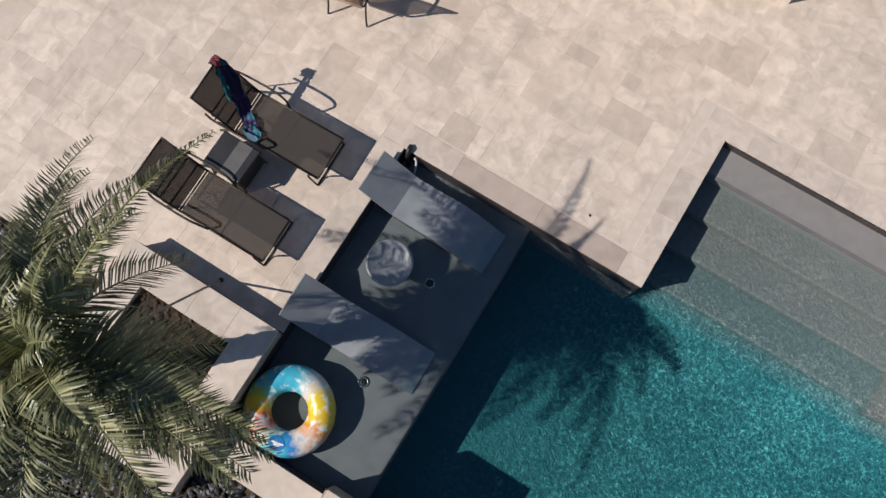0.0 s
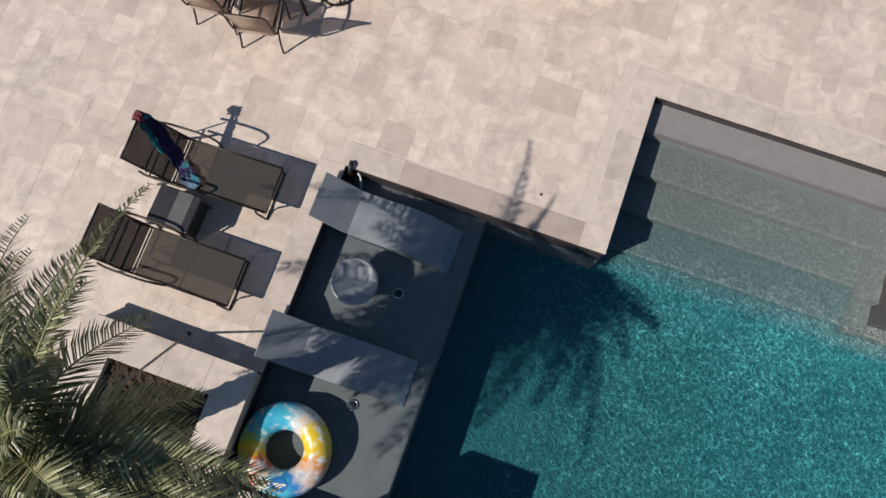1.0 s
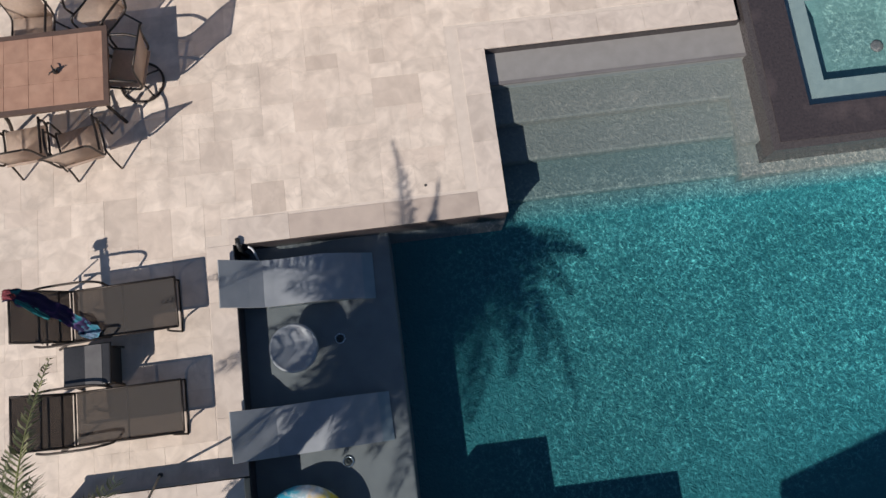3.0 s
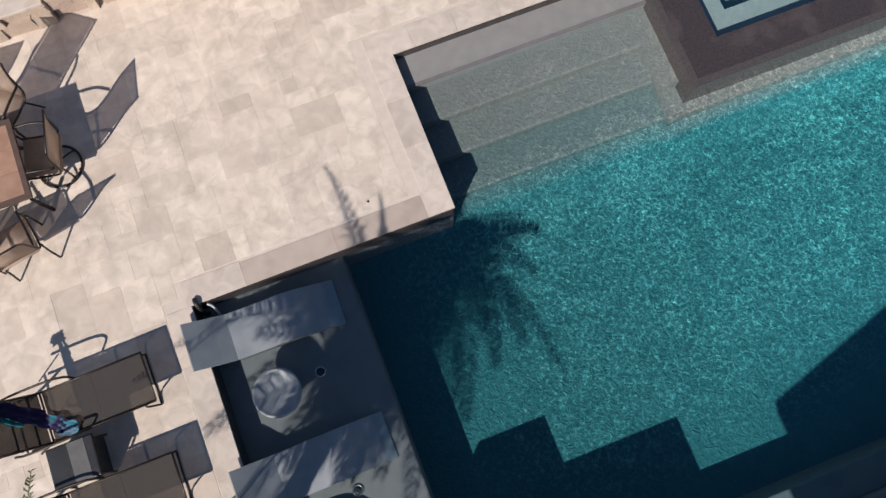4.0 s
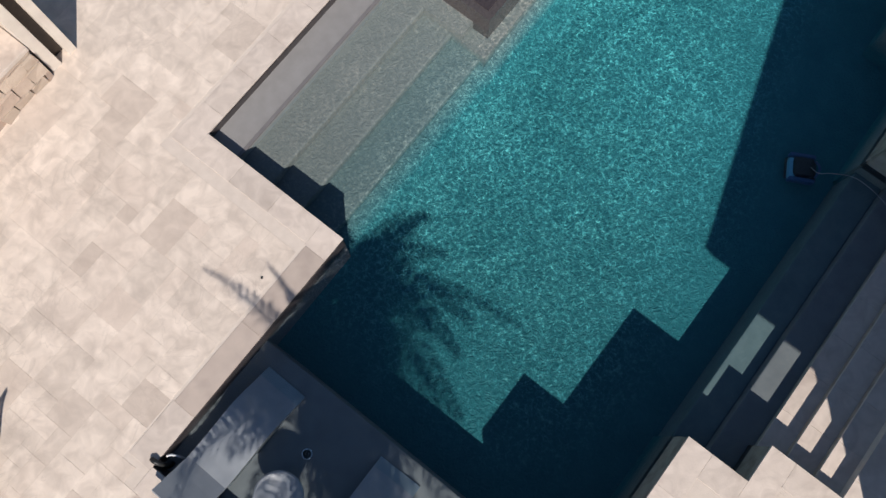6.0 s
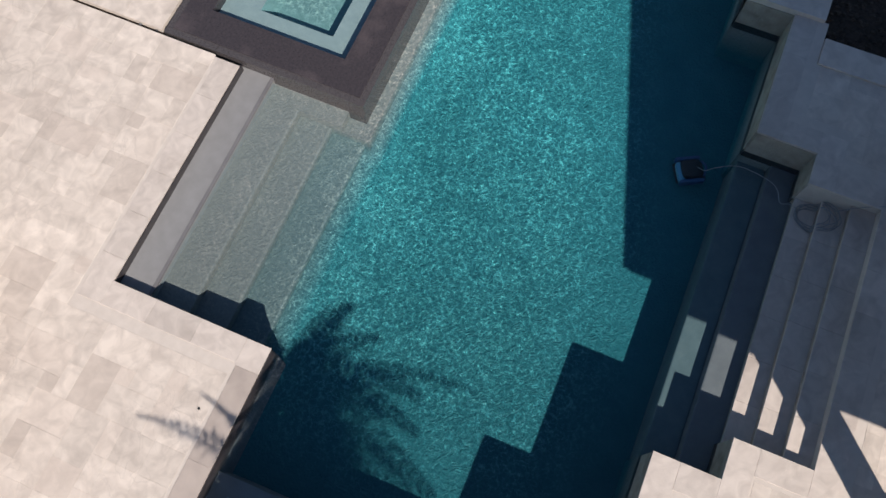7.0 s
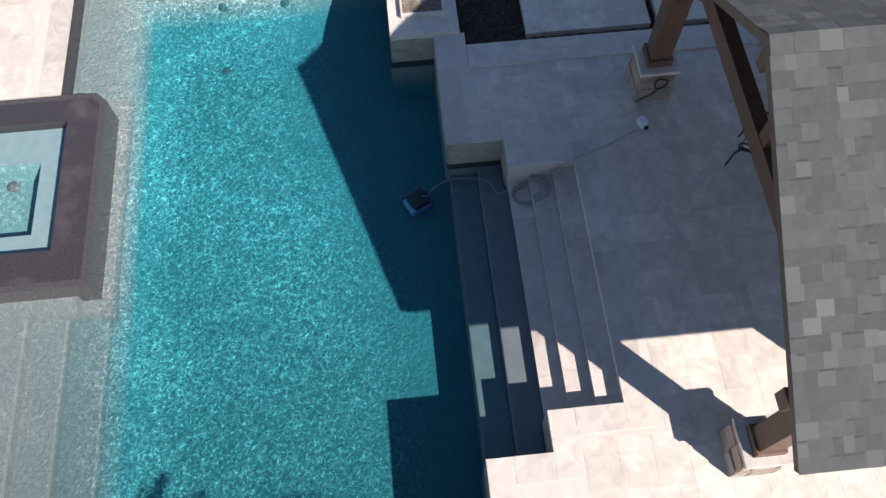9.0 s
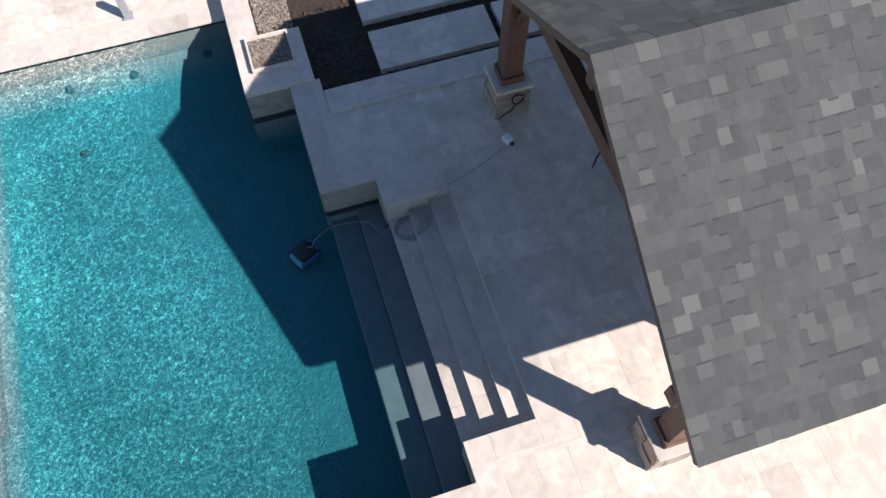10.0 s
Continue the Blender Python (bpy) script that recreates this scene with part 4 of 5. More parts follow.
# ---- sun loungers ----
def lounger(m, label):
    """Local frame: x from the foot (0) to the head (about -1.72), y across, z up."""
    t = thing("sun_lounger", m, label, "sun lounger", "sun loungers")
    w, zs = 0.293, 0.315
    hx, ang, bl = -1.2, radians(48), 0.69
    tx, tz = hx - bl * math.cos(ang), zs + bl * math.sin(ang)
    part("seat", sheet([(0.0, zs - 0.004), (-0.4, zs - 0.012), (-0.8, zs - 0.02), (hx + 0.02, zs - 0.005)][::-1], -w + 0.004, w - 0.004, 0.006, smooth=False), sling, t, "dark brown sling seat")
    part("backrest", sheet([(tx + 0.01, tz - 0.01), ((hx + tx) / 2 + 0.012, (zs + tz) / 2 - 0.012), (hx - 0.02, zs + 0.012)], -w + 0.004, w - 0.004, 0.006, smooth=False), sling, t, "raised dark brown sling backrest")
    for s in (-1, 1):
        part("side_rail", tube([(0, s * w, zs), (hx - 0.25, s * w, zs)], 0.013, 8), bronze, t)
        part("back_rail", tube([(hx, s * w, zs), (tx, s * w, tz)], 0.013, 8), bronze, t)
        part("leg", tube(curve_points([(-0.1, s * w, zs), (-0.16, s * (w + 0.01), 0.18), (-0.05, s * (w + 0.02), 0.012)], 4), 0.012, 8), bronze, t)
        part("leg", tube(curve_points([(hx - 0.1, s * w, zs), (hx - 0.16, s * (w + 0.01), 0.18), (hx - 0.3, s * (w + 0.02), 0.015)], 4), 0.016, 8), bronze, t)
        part("armrest", tube(curve_points([(hx + 0.42, s * (w + 0.01), zs), (hx + 0.38, s * (w + 0.03), zs + 0.15), (hx + 0.2, s * (w + 0.05), zs + 0.2), (hx - 0.2, s * (w + 0.05), zs + 0.2),
                                                     (hx - 0.34, s * (w + 0.03), zs + 0.22)], 5), 0.014, 8), bronze, t, "bent tube armrest")
        part("stay", tube([(hx - 0.36, s * (w - 0.03), zs - 0.02), (hx - 0.3, s * (w - 0.03), zs + 0.26)], 0.009, 6), bronze, t)
    part("foot_bar", tube([(-0.05, -w - 0.02, 0.012), (-0.05, w + 0.02, 0.012)], 0.012, 8), bronze, t)
    for x, z in ((0.0, zs), (-0.62, zs - 0.03), (hx, zs), (hx - 0.3, zs)):
        part("cross_bar", tube([(x, -w, z), (x, w, z)], 0.013, 8), bronze, t)
    for q in (0.22, 0.55, 1.0):
        part("back_bar", tube([(hx + (tx - hx) * q, -w, zs + (tz - zs) * q - 0.015), (hx + (tx - hx) * q, w, zs + (tz - zs) * q - 0.015)], 0.013, 8), bronze, t)
    return t


lounger(pose(-4.0, -0.69, 0, 0, 0, 1.5), "bronze-framed dark sling sun lounger with a towel on its raised back")
lounger(pose(-3.99, -1.885, 0, 0, 0, 0.5), "bronze-framed dark sling sun lounger with raised back")

# towel draped down the raised back of one lounger
tw = thing("beach_towel", pose(-4.0, -0.69, 0, 0, 0, 1.5), "crumpled navy beach towel with teal and pink print on the lounger", "towel")
HX, HZ, BL, BA = -1.2, 0.315, 0.69, radians(48)
TX, TZ = HX - BL * math.cos(BA), HZ + BL * math.sin(BA)


def on_lounger(s, y, lift):
    """A point on the lounger: s runs down the back from its top edge, then along the seat."""
    if s < 0:
        return Vector((TX - 0.02 - lift, y, TZ + s))
    if s < BL:
        return Vector((TX + s * math.cos(BA) + lift * math.sin(BA), y, TZ - s * math.sin(BA) + lift * math.cos(BA)))
    return Vector((HX + s - BL, y, HZ + 0.005 + lift))


def ribbon(line, widths, wave, seed, cols=10):
    r = random.Random(seed)
    q = bmesh.new()
    pts = curve_points([(s, y, 0) for s, y in line], 5)
    rows = []
    for i, p in enumerate(pts):
        d = (pts[min(i + 1, len(pts) - 1)] - pts[max(i - 1, 0)]).normalized()
        k = i / (len(pts) - 1) * (len(widths) - 1)
        j = min(int(k), len(widths) - 2)
        wd = widths[j] + (widths[j + 1] - widths[j]) * (k - j)
        row = []
        for c in range(cols + 1):
            u = (c / cols - 0.5) * 2 * wd * (1 + 0.12 * math.sin(i * 0.9 + (c > cols / 2) * 2))
            lift = 0.014 + wave * (0.5 + 0.5 * math.sin(c * 1.7 + i * 0.35)) + wave * 0.5 * math.sin(c * 0.8 - i * 0.7) ** 2 + r.uniform(0, 0.004)
            row.append(q.verts.new(on_lounger(p.x - d.y * u, p.y + d.x * u, lift)))
        rows.append(row)
    for a, b in zip(rows, rows[1:]):
        for c in range(cols):
            q.faces.new((a[c], a[c + 1], b[c + 1], b[c])).smooth = True
    bmesh.ops.solidify(q, geom=q.faces[:], thickness=0.006)
    return q


part("cloth", ribbon([(-0.03, 0.25), (0.04, 0.235), (0.14, 0.2), (0.34, 0.13), (0.56, 0.03), (0.74, -0.08), (0.88, -0.18)], [0.06, 0.075, 0.1, 0.11, 0.1, 0.085, 0.08], 0.022, 4), towel_print, tw)
part("printed_fold", ribbon([(0.06, 0.17), (0.16, 0.12), (0.3, 0.03), (0.42, -0.03)], [0.02, 0.035, 0.03, 0.015], 0.03, 9), mat("teal_fold", (0.05, 0.4, 0.42), (0.03, 0.22, 0.26), 16, 0.95, 0.2, 120), tw, "teal printed fold")
part("printed_end", ribbon([(0.8, -0.14), (0.92, -0.22), (1.0, -0.26)], [0.085, 0.09, 0.07], 0.016, 6), mat("teal_print", (0.03, 0.38, 0.48), (0.32, 0.3, 0.45), 9, 0.95, 0.2, 120), tw, "teal and pink printed end")
part("hem", ribbon([(-0.02, 0.29), (0.0, 0.25), (0.04, 0.19)], [0.03, 0.04, 0.03], 0.03, 5), mat("red_hem", (0.32, 0.07, 0.08), (0.22, 0.05, 0.07), 12, 0.9, 0.3, 120), tw, "bunched red hem")

# side table between the loungers
st = thing("side_table", pose(-5.0, -1.32, 0), "boxy black side table between the loungers, a lit band painted on top", "side table")
part("top", boxes(((-0.26, -0.23, 0.4), (0.26, 0.23, 0.43)), bevel=0.012), table_top_grey, st, "black panel top")
part("body", boxes(((-0.235, -0.205, 0.03), (0.235, 0.205, 0.4)), bevel=0.01), black_rubber, st, "black box body")
# lounger's shade on the top is painted: dark panel, pale band where it is lit
part("stripe", boxes(((-0.02, -0.225, 0.4305), (0.17, 0.225, 0.434))), mat("lit_band_grey", (0.12, 0.115, 0.115), (0.095, 0.09, 0.092), 9, 0.6, 0.1, 90), st, "pale grey band painted for the lit part")
part("frame", tube([(-0.26, -0.23, 0.4), (0.26, -0.23, 0.4), (0.26, 0.23, 0.4), (-0.26, 0.23, 0.4), (-0.26, -0.23, 0.4)], 0.014, 6), bronze, st)
for sx in (-1, 1):
    for sy in (-1, 1):
        part("leg", tube([(sx * 0.22, sy * 0.19, 0.4), (sx * 0.25, sy * 0.22, 0.0)], 0.014, 8), bronze, st)

# ---- dining table and chairs ----
tb = thing("dining_table", pose(-5.315, 2.17, 0), "patio dining table with brown tiled top and dark frame", "table")
TW, TD = 0.79, 0.51
part("apron", boxes(((-TW + 0.05, -TD + 0.05, 0.64), (TW - 0.05, TD - 0.05, 0.7))), bronze, tb)
part("top_frame", boxes(((-TW, -TD, 0.695), (TW, -TD + 0.06, 0.74)), ((-TW, TD - 0.06, 0.695), (TW, TD, 0.74)), ((-TW, -TD + 0.06, 0.695), (-TW + 0.06, TD - 0.06, 0.74)),
                        ((TW - 0.06, -TD + 0.06, 0.695), (TW, TD - 0.06, 0.74))), mat("brown_rim", (0.115, 0.072, 0.056), (0.085, 0.054, 0.043), 8, 0.5, 0.1, 60), tb, "dark brown table rim")
for i in range(5):
    for j in range(3):
        w, d = (2 * TW - 0.12) / 5, (2 * TD - 0.12) / 3
        x, y = -TW + 0.06 + i * w, -TD + 0.06 + j * d
        part("table_tile", boxes(((x + 0.0015, y + 0.0015, 0.7), (x + w - 0.0015, y + d - 0.0015, 0.738)), bevel=0.002), table_tile, tb)
for sx in (-1, 1):
    for sy in (-1, 1):
        part("leg", tube(curve_points([(sx * (TW - 0.12), sy * (TD - 0.12), 0.7), (sx * (TW - 0.17), sy * (TD - 0.16), 0.35), (sx * (TW - 0.08), sy * (TD - 0.08), 0.0)], 5), 0.024, 8), bronze, tb)
og = thing("table_ornament", pose(-5.13, 2.135, 0.741), "small dark metal ornament standing on the tiled table", "ornament")
part("body", lathe([(0.02, 0), (0.032, 0.02), (0.028, 0.05), (0.012, 0.08), (0.004, 0.1)], 12), black_rubber, og)
for a in (0.4, 2.0, 3.8):
    part("wing", tube(curve_points([(0, 0, 0.05), (0.05 * math.cos(a), 0.05 * math.sin(a), 0.07), (0.085 * math.cos(a), 0.085 * math.sin(a), 0.05)], 4), 0.013, 6, r_end=0.004), black_rubber, og)


def chair(swivel):
    """Local frame: sitter looks along +y."""
    label = "tan sling patio chair turning on a round bronze ring foot" if swivel else "tan sling patio chair with bent bronze tube frame"
    t = thing("dining_chair", pose(0, 0, 0), label, "chair", "chairs round the table")
    part("seat", sheet([(-0.24, 0.44), (0, 0.415), (0.22, 0.425)], -0.24, 0.24, 0.008), tan_sling, t, "tan woven sling seat")
    back = [(-0.2, 0.43), (-0.235, 0.65), (-0.28, 0.87), (-0.335, 1.06)]
    part("backrest", sheet(back[::-1], -0.24, 0.24, 0.008), tan_sling, t, "tan woven sling back")
    for s in (-1, 1):
        x = s * 0.26
        run = [(-0.345, x, 1.07), (-0.285, x, 0.87), (-0.22, x, 0.46), (0.0, x, 0.41), (0.24, x, 0.42)]
        if not swivel:
            run += [(0.26, x, 0.2), (0.24, x, 0.012)]
            part("rear_leg", tube(curve_points([(-0.14, x, 0.42), (-0.2, x, 0.2), (-0.25, x * 1.05, 0.012)], 4), 0.013, 8), bronze, t)
        part("arm_post", tube(curve_points([(0.18, x, 0.42), (0.2, x + s * 0.03, 0.58), (0.16, x + s * 0.03, 0.7)], 4), 0.015, 8), bronze, t)
        part("frame", tube(curve_points(run, 5), 0.014, 8), bronze, t, "bent bronze side tube")
        part("armrest", tube(curve_points([(-0.25, x + s * 0.02, 0.68), (-0.05, x + s * 0.04, 0.72), (0.2, x + s * 0.03, 0.7)], 4), 0.016, 8), bronze, t)
    part("top_bar", tube([(-0.34, -0.26, 1.06), (-0.34, 0.26, 1.06)], 0.012, 8), bronze, t)
    if swivel:
        part("ring_foot", tube([(-0.02 + 0.27 * math.cos(a), 0.27 * math.sin(a), 0.018) for a in (2 * math.pi * k / 36 for k in range(37))], 0.016, 8, caps=False), bronze, t, "round bronze ring foot")
        part("column", tube([(-0.02, 0, 0.06), (-0.02, 0, 0.4)], 0.03, 12), bronze, t)
        for k in range(4):
            a = math.pi / 4 + math.pi / 2 * k
            part("spoke", tube(curve_points([(-0.02, 0, 0.12), (-0.02 + 0.15 * math.cos(a), 0.15 * math.sin(a), 0.085), (-0.02 + 0.27 * math.cos(a), 0.27 * math.sin(a), 0.02)], 4), 0.013, 6), bronze, t)
    for o in t.children:
        o.data.transform(pose(0, 0, 0, 0, 0, 90))
    return t


for swivel, spots in ((False, [(-5.0, 1.32, 11), (-5.65, 1.4, 4), (-4.73, 3.05, 143), (-5.56, 2.88, 178)]), (True, [(-4.4, 2.25, 79), (-6.43, 2.17, -92)])):
    first = chair(swivel)
    first.matrix_world = pose(spots[0][0], spots[0][1], 0, 0, 0, spots[0][2])
    for x, y, a in spots[1:]:
        copy_thing(first, pose(x, y, 0, 0, 0, a))


# ---- in the water ----
def pool_lounger(x, y, a):
    t = thing("pool_lounger", pose(x, y, SHELF, 0, 0, a), "moulded grey-blue resin lounger standing in the shallow water", "pool lounger", "pool loungers")
    back = [(0.0, 0.5), (0.15, 0.405), (0.3, 0.305), (0.46, 0.21)]
    part("backrest", sheet(back, -0.29, 0.29, 0.035, cols=4, smooth=False), poly_grey, t, "raised flat backrest")
    prof = curve_points([(0.46, 0, 0.212), (0.64, 0, 0.205), (0.9, 0, 0.225), (1.15, 0, 0.26), (1.35, 0, 0.225), (1.6, 0, 0.11), (1.8, 0, 0.02)], 7)
    part("seat", sheet([(p.x, p.z) for p in prof], -0.29, 0.29, 0.035, cols=4, smooth=False), poly_grey, t)
    for s in (-1, 1):
        bm = bmesh.new()
        top = [(p.x, p.z - 0.03) for p in prof[:-1]]
        a1 = [bm.verts.new((px, s * 0.28, pz)) for px, pz in top]
        b1 = [bm.verts.new((px, s * 0.28, 0.0)) for px, pz in top]
        for i in range(len(top) - 1):
            bm.faces.new((a1[i], a1[i + 1], b1[i + 1], b1[i]))
        bmesh.ops.solidify(bm, geom=bm.faces[:], thickness=0.03 * s)
        part("side", bm, poly_grey, t)
    return t


pool_lounger(-3.53, -0.515, -1)
pool_lounger(-3.5, -2.31, 1)

pt = thing("pool_table", pose(-2.74, -1.37, SHELF), "round moulded grey resin side table standing in the shallow water", "side table")
part("top", lathe([(0.2, 0.34), (0.28, 0.35), (0.292, 0.375), (0.285, 0.395), (0.262, 0.398), (0.255, 0.386), (0.01, 0.384)], 48), poly_grey, pt, "grey resin top with raised edge")
part("pedestal", lathe([(0.22, 0.0), (0.2, 0.05), (0.17, 0.2), (0.18, 0.34)], 40), poly_grey, pt)


def bubbler(x, y):
    t = thing("bubbler", pose(x, y, SHELF), "round steel bubbler fitting in the shelf floor", "pool fitting", "bubblers")
    part("ring", lathe([(0.068, 0.0), (0.07, 0.012), (0.055, 0.018), (0.05, 0.01), (0.045, 0.004)], 28), chrome, t, "bright steel ring")
    part("nozzle", lathe([(0.024, 0.0), (0.024, 0.02), (0.014, 0.024), (0.01, 0.012)], 16), black_rubber, t, "dark nozzle")
    part("grille", lathe([(0.047, 0.002), (0.047, 0.007), (0.03, 0.008)], 24), black_rubber, t)


bubbler(-2.23, -1.28)
bubbler(-2.275, -2.75)

ring = thing("swim_ring", pose(-2.82, -3.49, -0.13, 3, 0, 0), "inflated swim ring printed blue, yellow, orange and red, floating", "swim ring")
bm = bmesh.new()
R1, R2, NA, NB = 0.39, 0.168, 72, 22
vv = []
for i in range(NA):
    a = 2 * math.pi * i / NA
    pucker = 1 - 0.02 * (math.sin(a * 18) * 0.5 + 0.5)
    vv.append([bm.verts.new(((R1 + R2 * pucker * math.cos(b)) * math.cos(a), (R1 + R2 * pucker * math.cos(b)) * math.sin(a), R2 * 0.92 * pucker * math.sin(b)))
               for b in (2 * math.pi * j / NB for j in range(NB))])
for i in range(NA):
    for j in range(NB):
        bm.faces.new((vv[i][j], vv[(i + 1) % NA][j], vv[(i + 1) % NA][(j + 1) % NB], vv[i][(j + 1) % NB])).smooth = True
part("tube", bm, ring_print, ring)
q = lathe([(0.016, 0), (0.016, 0.012), (0.008, 0.016), (0.004, 0.016)], 12)
bmesh.ops.translate(q, verts=q.verts, vec=(0.0, -R1, R2 * 0.9))
part("valve", q, white_plastic, ring, "clear plastic valve")
q = bmesh.new()
rad = 0.085
cv = q.verts.new((0.1, -R1, R2 * 0.92 + 0.003))
rim = []
for k in range(24):
    a = 2 * math.pi * k / 24
    px, py = 0.1 + rad * 1.2 * math.cos(a), -R1 + 0.02 + rad * math.sin(a)
    d = (math.hypot(px, py) - R1) / R2
    rim.append(q.verts.new((px, py, R2 * 0.92 * math.sqrt(max(0.02, 1 - d * d)) + 0.004)))
for k in range(24):
    q.faces.new((cv, rim[k], rim[(k + 1) % 24])).smooth = True
part("printed_patch", q, mat("blue_print", (0.02, 0.2, 0.5), (0.015, 0.14, 0.42), 12, 0.3, 0.0, 60), ring, "blue printed oval")
q = bmesh.new()
cv = q.verts.new((0.11, -R1 + 0.02, R2 * 0.92 + 0.006))
rim = []
for k in range(16):
    a = 2 * math.pi * k / 16
    rr = 0.045 + 0.015 * math.sin(3 * a)
    rim.append(q.verts.new((0.11 + rr * 1.5 * math.cos(a), -R1 + 0.02 + rr * 0.6 * math.sin(a) + 0.3 * (rr * math.cos(a)), R2 * 0.92 + 0.004)))
for k in range(16):
    q.faces.new((cv, rim[k], rim[(k + 1) % 16])).smooth = True
part("printed_shape", q, white_plastic, ring, "plain white printed shape")

for dx, dy in ((8.8, -1.13), (8.79, -2.18), (8.84, -3.43), (7.73, -1.12)):
    t = thing("pool_drain", pose(dx, dy, floor_z(dx, dy) + 0.008, 0, -34 if dx > 8 else 0), "dark round drain cover in the pool floor", "drain", "pool drains")
    part("cover", lathe([(0.062, 0.0), (0.062, 0.008), (0.05, 0.012), (0.01, 0.013)], 28), drain_mat, t)
    part("ring", lathe([(0.074, 0.0), (0.074, 0.006), (0.064, 0.007)], 28), drain_mat, t)

# pool robot, its cable and its power box
rb = thing("pool_robot", pose(4.77, -4.11, FLOOR + 0.1, 0, 0, 118), "pool cleaning robot in black and light blue on the pool floor", "pool robot")
part("body", boxes(((-0.14, -0.14, 0.04), (0.15, 0.14, 0.21)), bevel=0.075), black_rubber, rb, "black robot body")
part("front_panel", boxes(((0.1, -0.13, 0.03), (0.2, 0.17, 0.15)), bevel=0.045), blue_plastic, rb, "light blue front panel")
for s in (-1, 1):
    part("side_panel", boxes(((-0.17, s * 0.175 - 0.03, 0.02), (0.19, s * 0.175 + 0.03, 0.15)), bevel=0.028), navy_plastic, rb, "dark blue side panel")
    part("brush", tube([(s * 0.17, -0.14, 0.03), (s * 0.17, 0.14, 0.03)], 0.045, 12), black_rubber, rb)
part("handle", tube(curve_points([(-0.17, -0.12, 0.12), (-0.2, 0, 0.19), (-0.17, 0.12, 0.12)], 5), 0.016, 8), navy_plastic, rb, "dark blue carry handle")

cb = thing("robot_cable", pose(0, 0, 0), "thin pale power cable coiled on the pool stairs", "cable")
part("float_run", tube(curve_points([(4.8, -4.18, FLOOR + 0.3), (4.66, -4.26, -0.6), (4.56, -4.33, WATER + 0.004), (4.69, -4.61, WATER + 0.012), (4.65, -5.0, WATER + 0.012), (4.56, -5.16, WATER + 0.012), (4.39, -5.24, WATER + 0.014), (4.41, -5.36, WATER + 0.02), (4.36, -5.46, -0.185)], 6), 0.0055, 6), cable_mat, cb)
coil = []
for k in range(150):
    a = k * 0.262
    r0 = 0.2 + 0.045 * math.sin(k * 0.37) + 0.03 * math.sin(k * 0.11)
    y = -5.665 - r0 * 1.1 * math.cos(a)
    z = -0.19 if y > -5.69 else (-0.03 if y > -6.0 else 0.125)
    coil.append((4.29 + r0 * 0.8 * math.sin(a), y, z + 0.006 + 0.0003 * k))
part("coil", tube(coil, 0.0055, 5), cable_mat, cb, "loose coil of pale cable")
part("deck_run", tube(curve_points([(4.4, -5.85, 0.0), (4.47, -6.05, 0.16), (4.53, -6.3, UP + 0.02), (4.6, -6.5, UP + 0.01), (4.71, -6.84, UP + 0.01), (4.9, -7.24, UP + 0.01)], 6), 0.0055, 6), cable_mat, cb)
pb = thing("power_box", pose(4.98, -7.33, UP + 0.004, 0, 0, 20), "small white power supply box on the terrace by the pillar", "power supply")
part("case", boxes(((-0.075, -0.055, 0.0), (0.075, 0.055, 0.12)), bevel=0.03), white_plastic, pb)
part("plug", boxes(((-0.125, -0.025, 0.03), (-0.085, 0.025, 0.08)), bevel=0.006), black_rubber, pb, "black plug")
hs = thing("hose_loop", pose(5.355, -7.6, UP + 0.4), "black hose loop hung on the stone pillar", "hose")
loop = [(0.0 + 0.012 * math.sin(k * 0.5), 0.09 * math.sin(2 * math.pi * k / 24), 0.1 * math.cos(2 * math.pi * k / 24)) for k in range(25)]
part("loop", tube(loop, 0.014, 8, caps=False), black_rubber, hs)
part("tail", tube(curve_points([(0.0, 0.02, -0.1), (-0.02, 0.1, -0.2), (0.0, 0.2, -0.3), (-0.02, 0.28, -0.35)], 5), 0.012, 8), black_rubber, hs)

# black wire chair in the pavilion's shade
wc = thing("wire_chair", pose(4.25, -8.72, UP, 0, 0, 55), "black bent tube chair with a pale cushion under the pavilion roof", "chair")
for s in (-1, 1):
    part("frame", tube(curve_points([(-0.24, s * 0.24, 0.0), (-0.2, s * 0.24, 0.4), (-0.3, s * 0.24, 0.82)], 5), 0.014, 8), black_rubber, wc)
    part("frame", tube(curve_points([(0.3, s * 0.26, 0.0), (0.22, s * 0.25, 0.42), (-0.2, s * 0.24, 0.4)], 5), 0.014, 8), black_rubber, wc)
    part("armrest", tube(curve_points([(0.24, s * 0.27, 0.4), (0.26, s * 0.29, 0.6), (0.0, s * 0.29, 0.63), (-0.26, s * 0.25, 0.62)], 5), 0.016, 8), black_rubber, wc)
part("seat", boxes(((-0.22, -0.23, 0.4), (0.24, 0.23, 0.425)), bevel=0.008), black_rubber, wc)
part("cushion", boxes(((-0.2, -0.21, 0.425), (0.23, 0.21, 0.49)), bevel=0.025), white_plastic, wc, "pale seat cushion")
for k in range(5):
    part("back_wire", tube([(-0.21, -0.2 + k * 0.1, 0.42), (-0.3, -0.2 + k * 0.1, 0.82)], 0.006, 6), black_rubber, wc)
part("top_wire", tube([(-0.3, -0.24, 0.82), (-0.3, 0.24, 0.82)], 0.012, 8), black_rubber, wc)

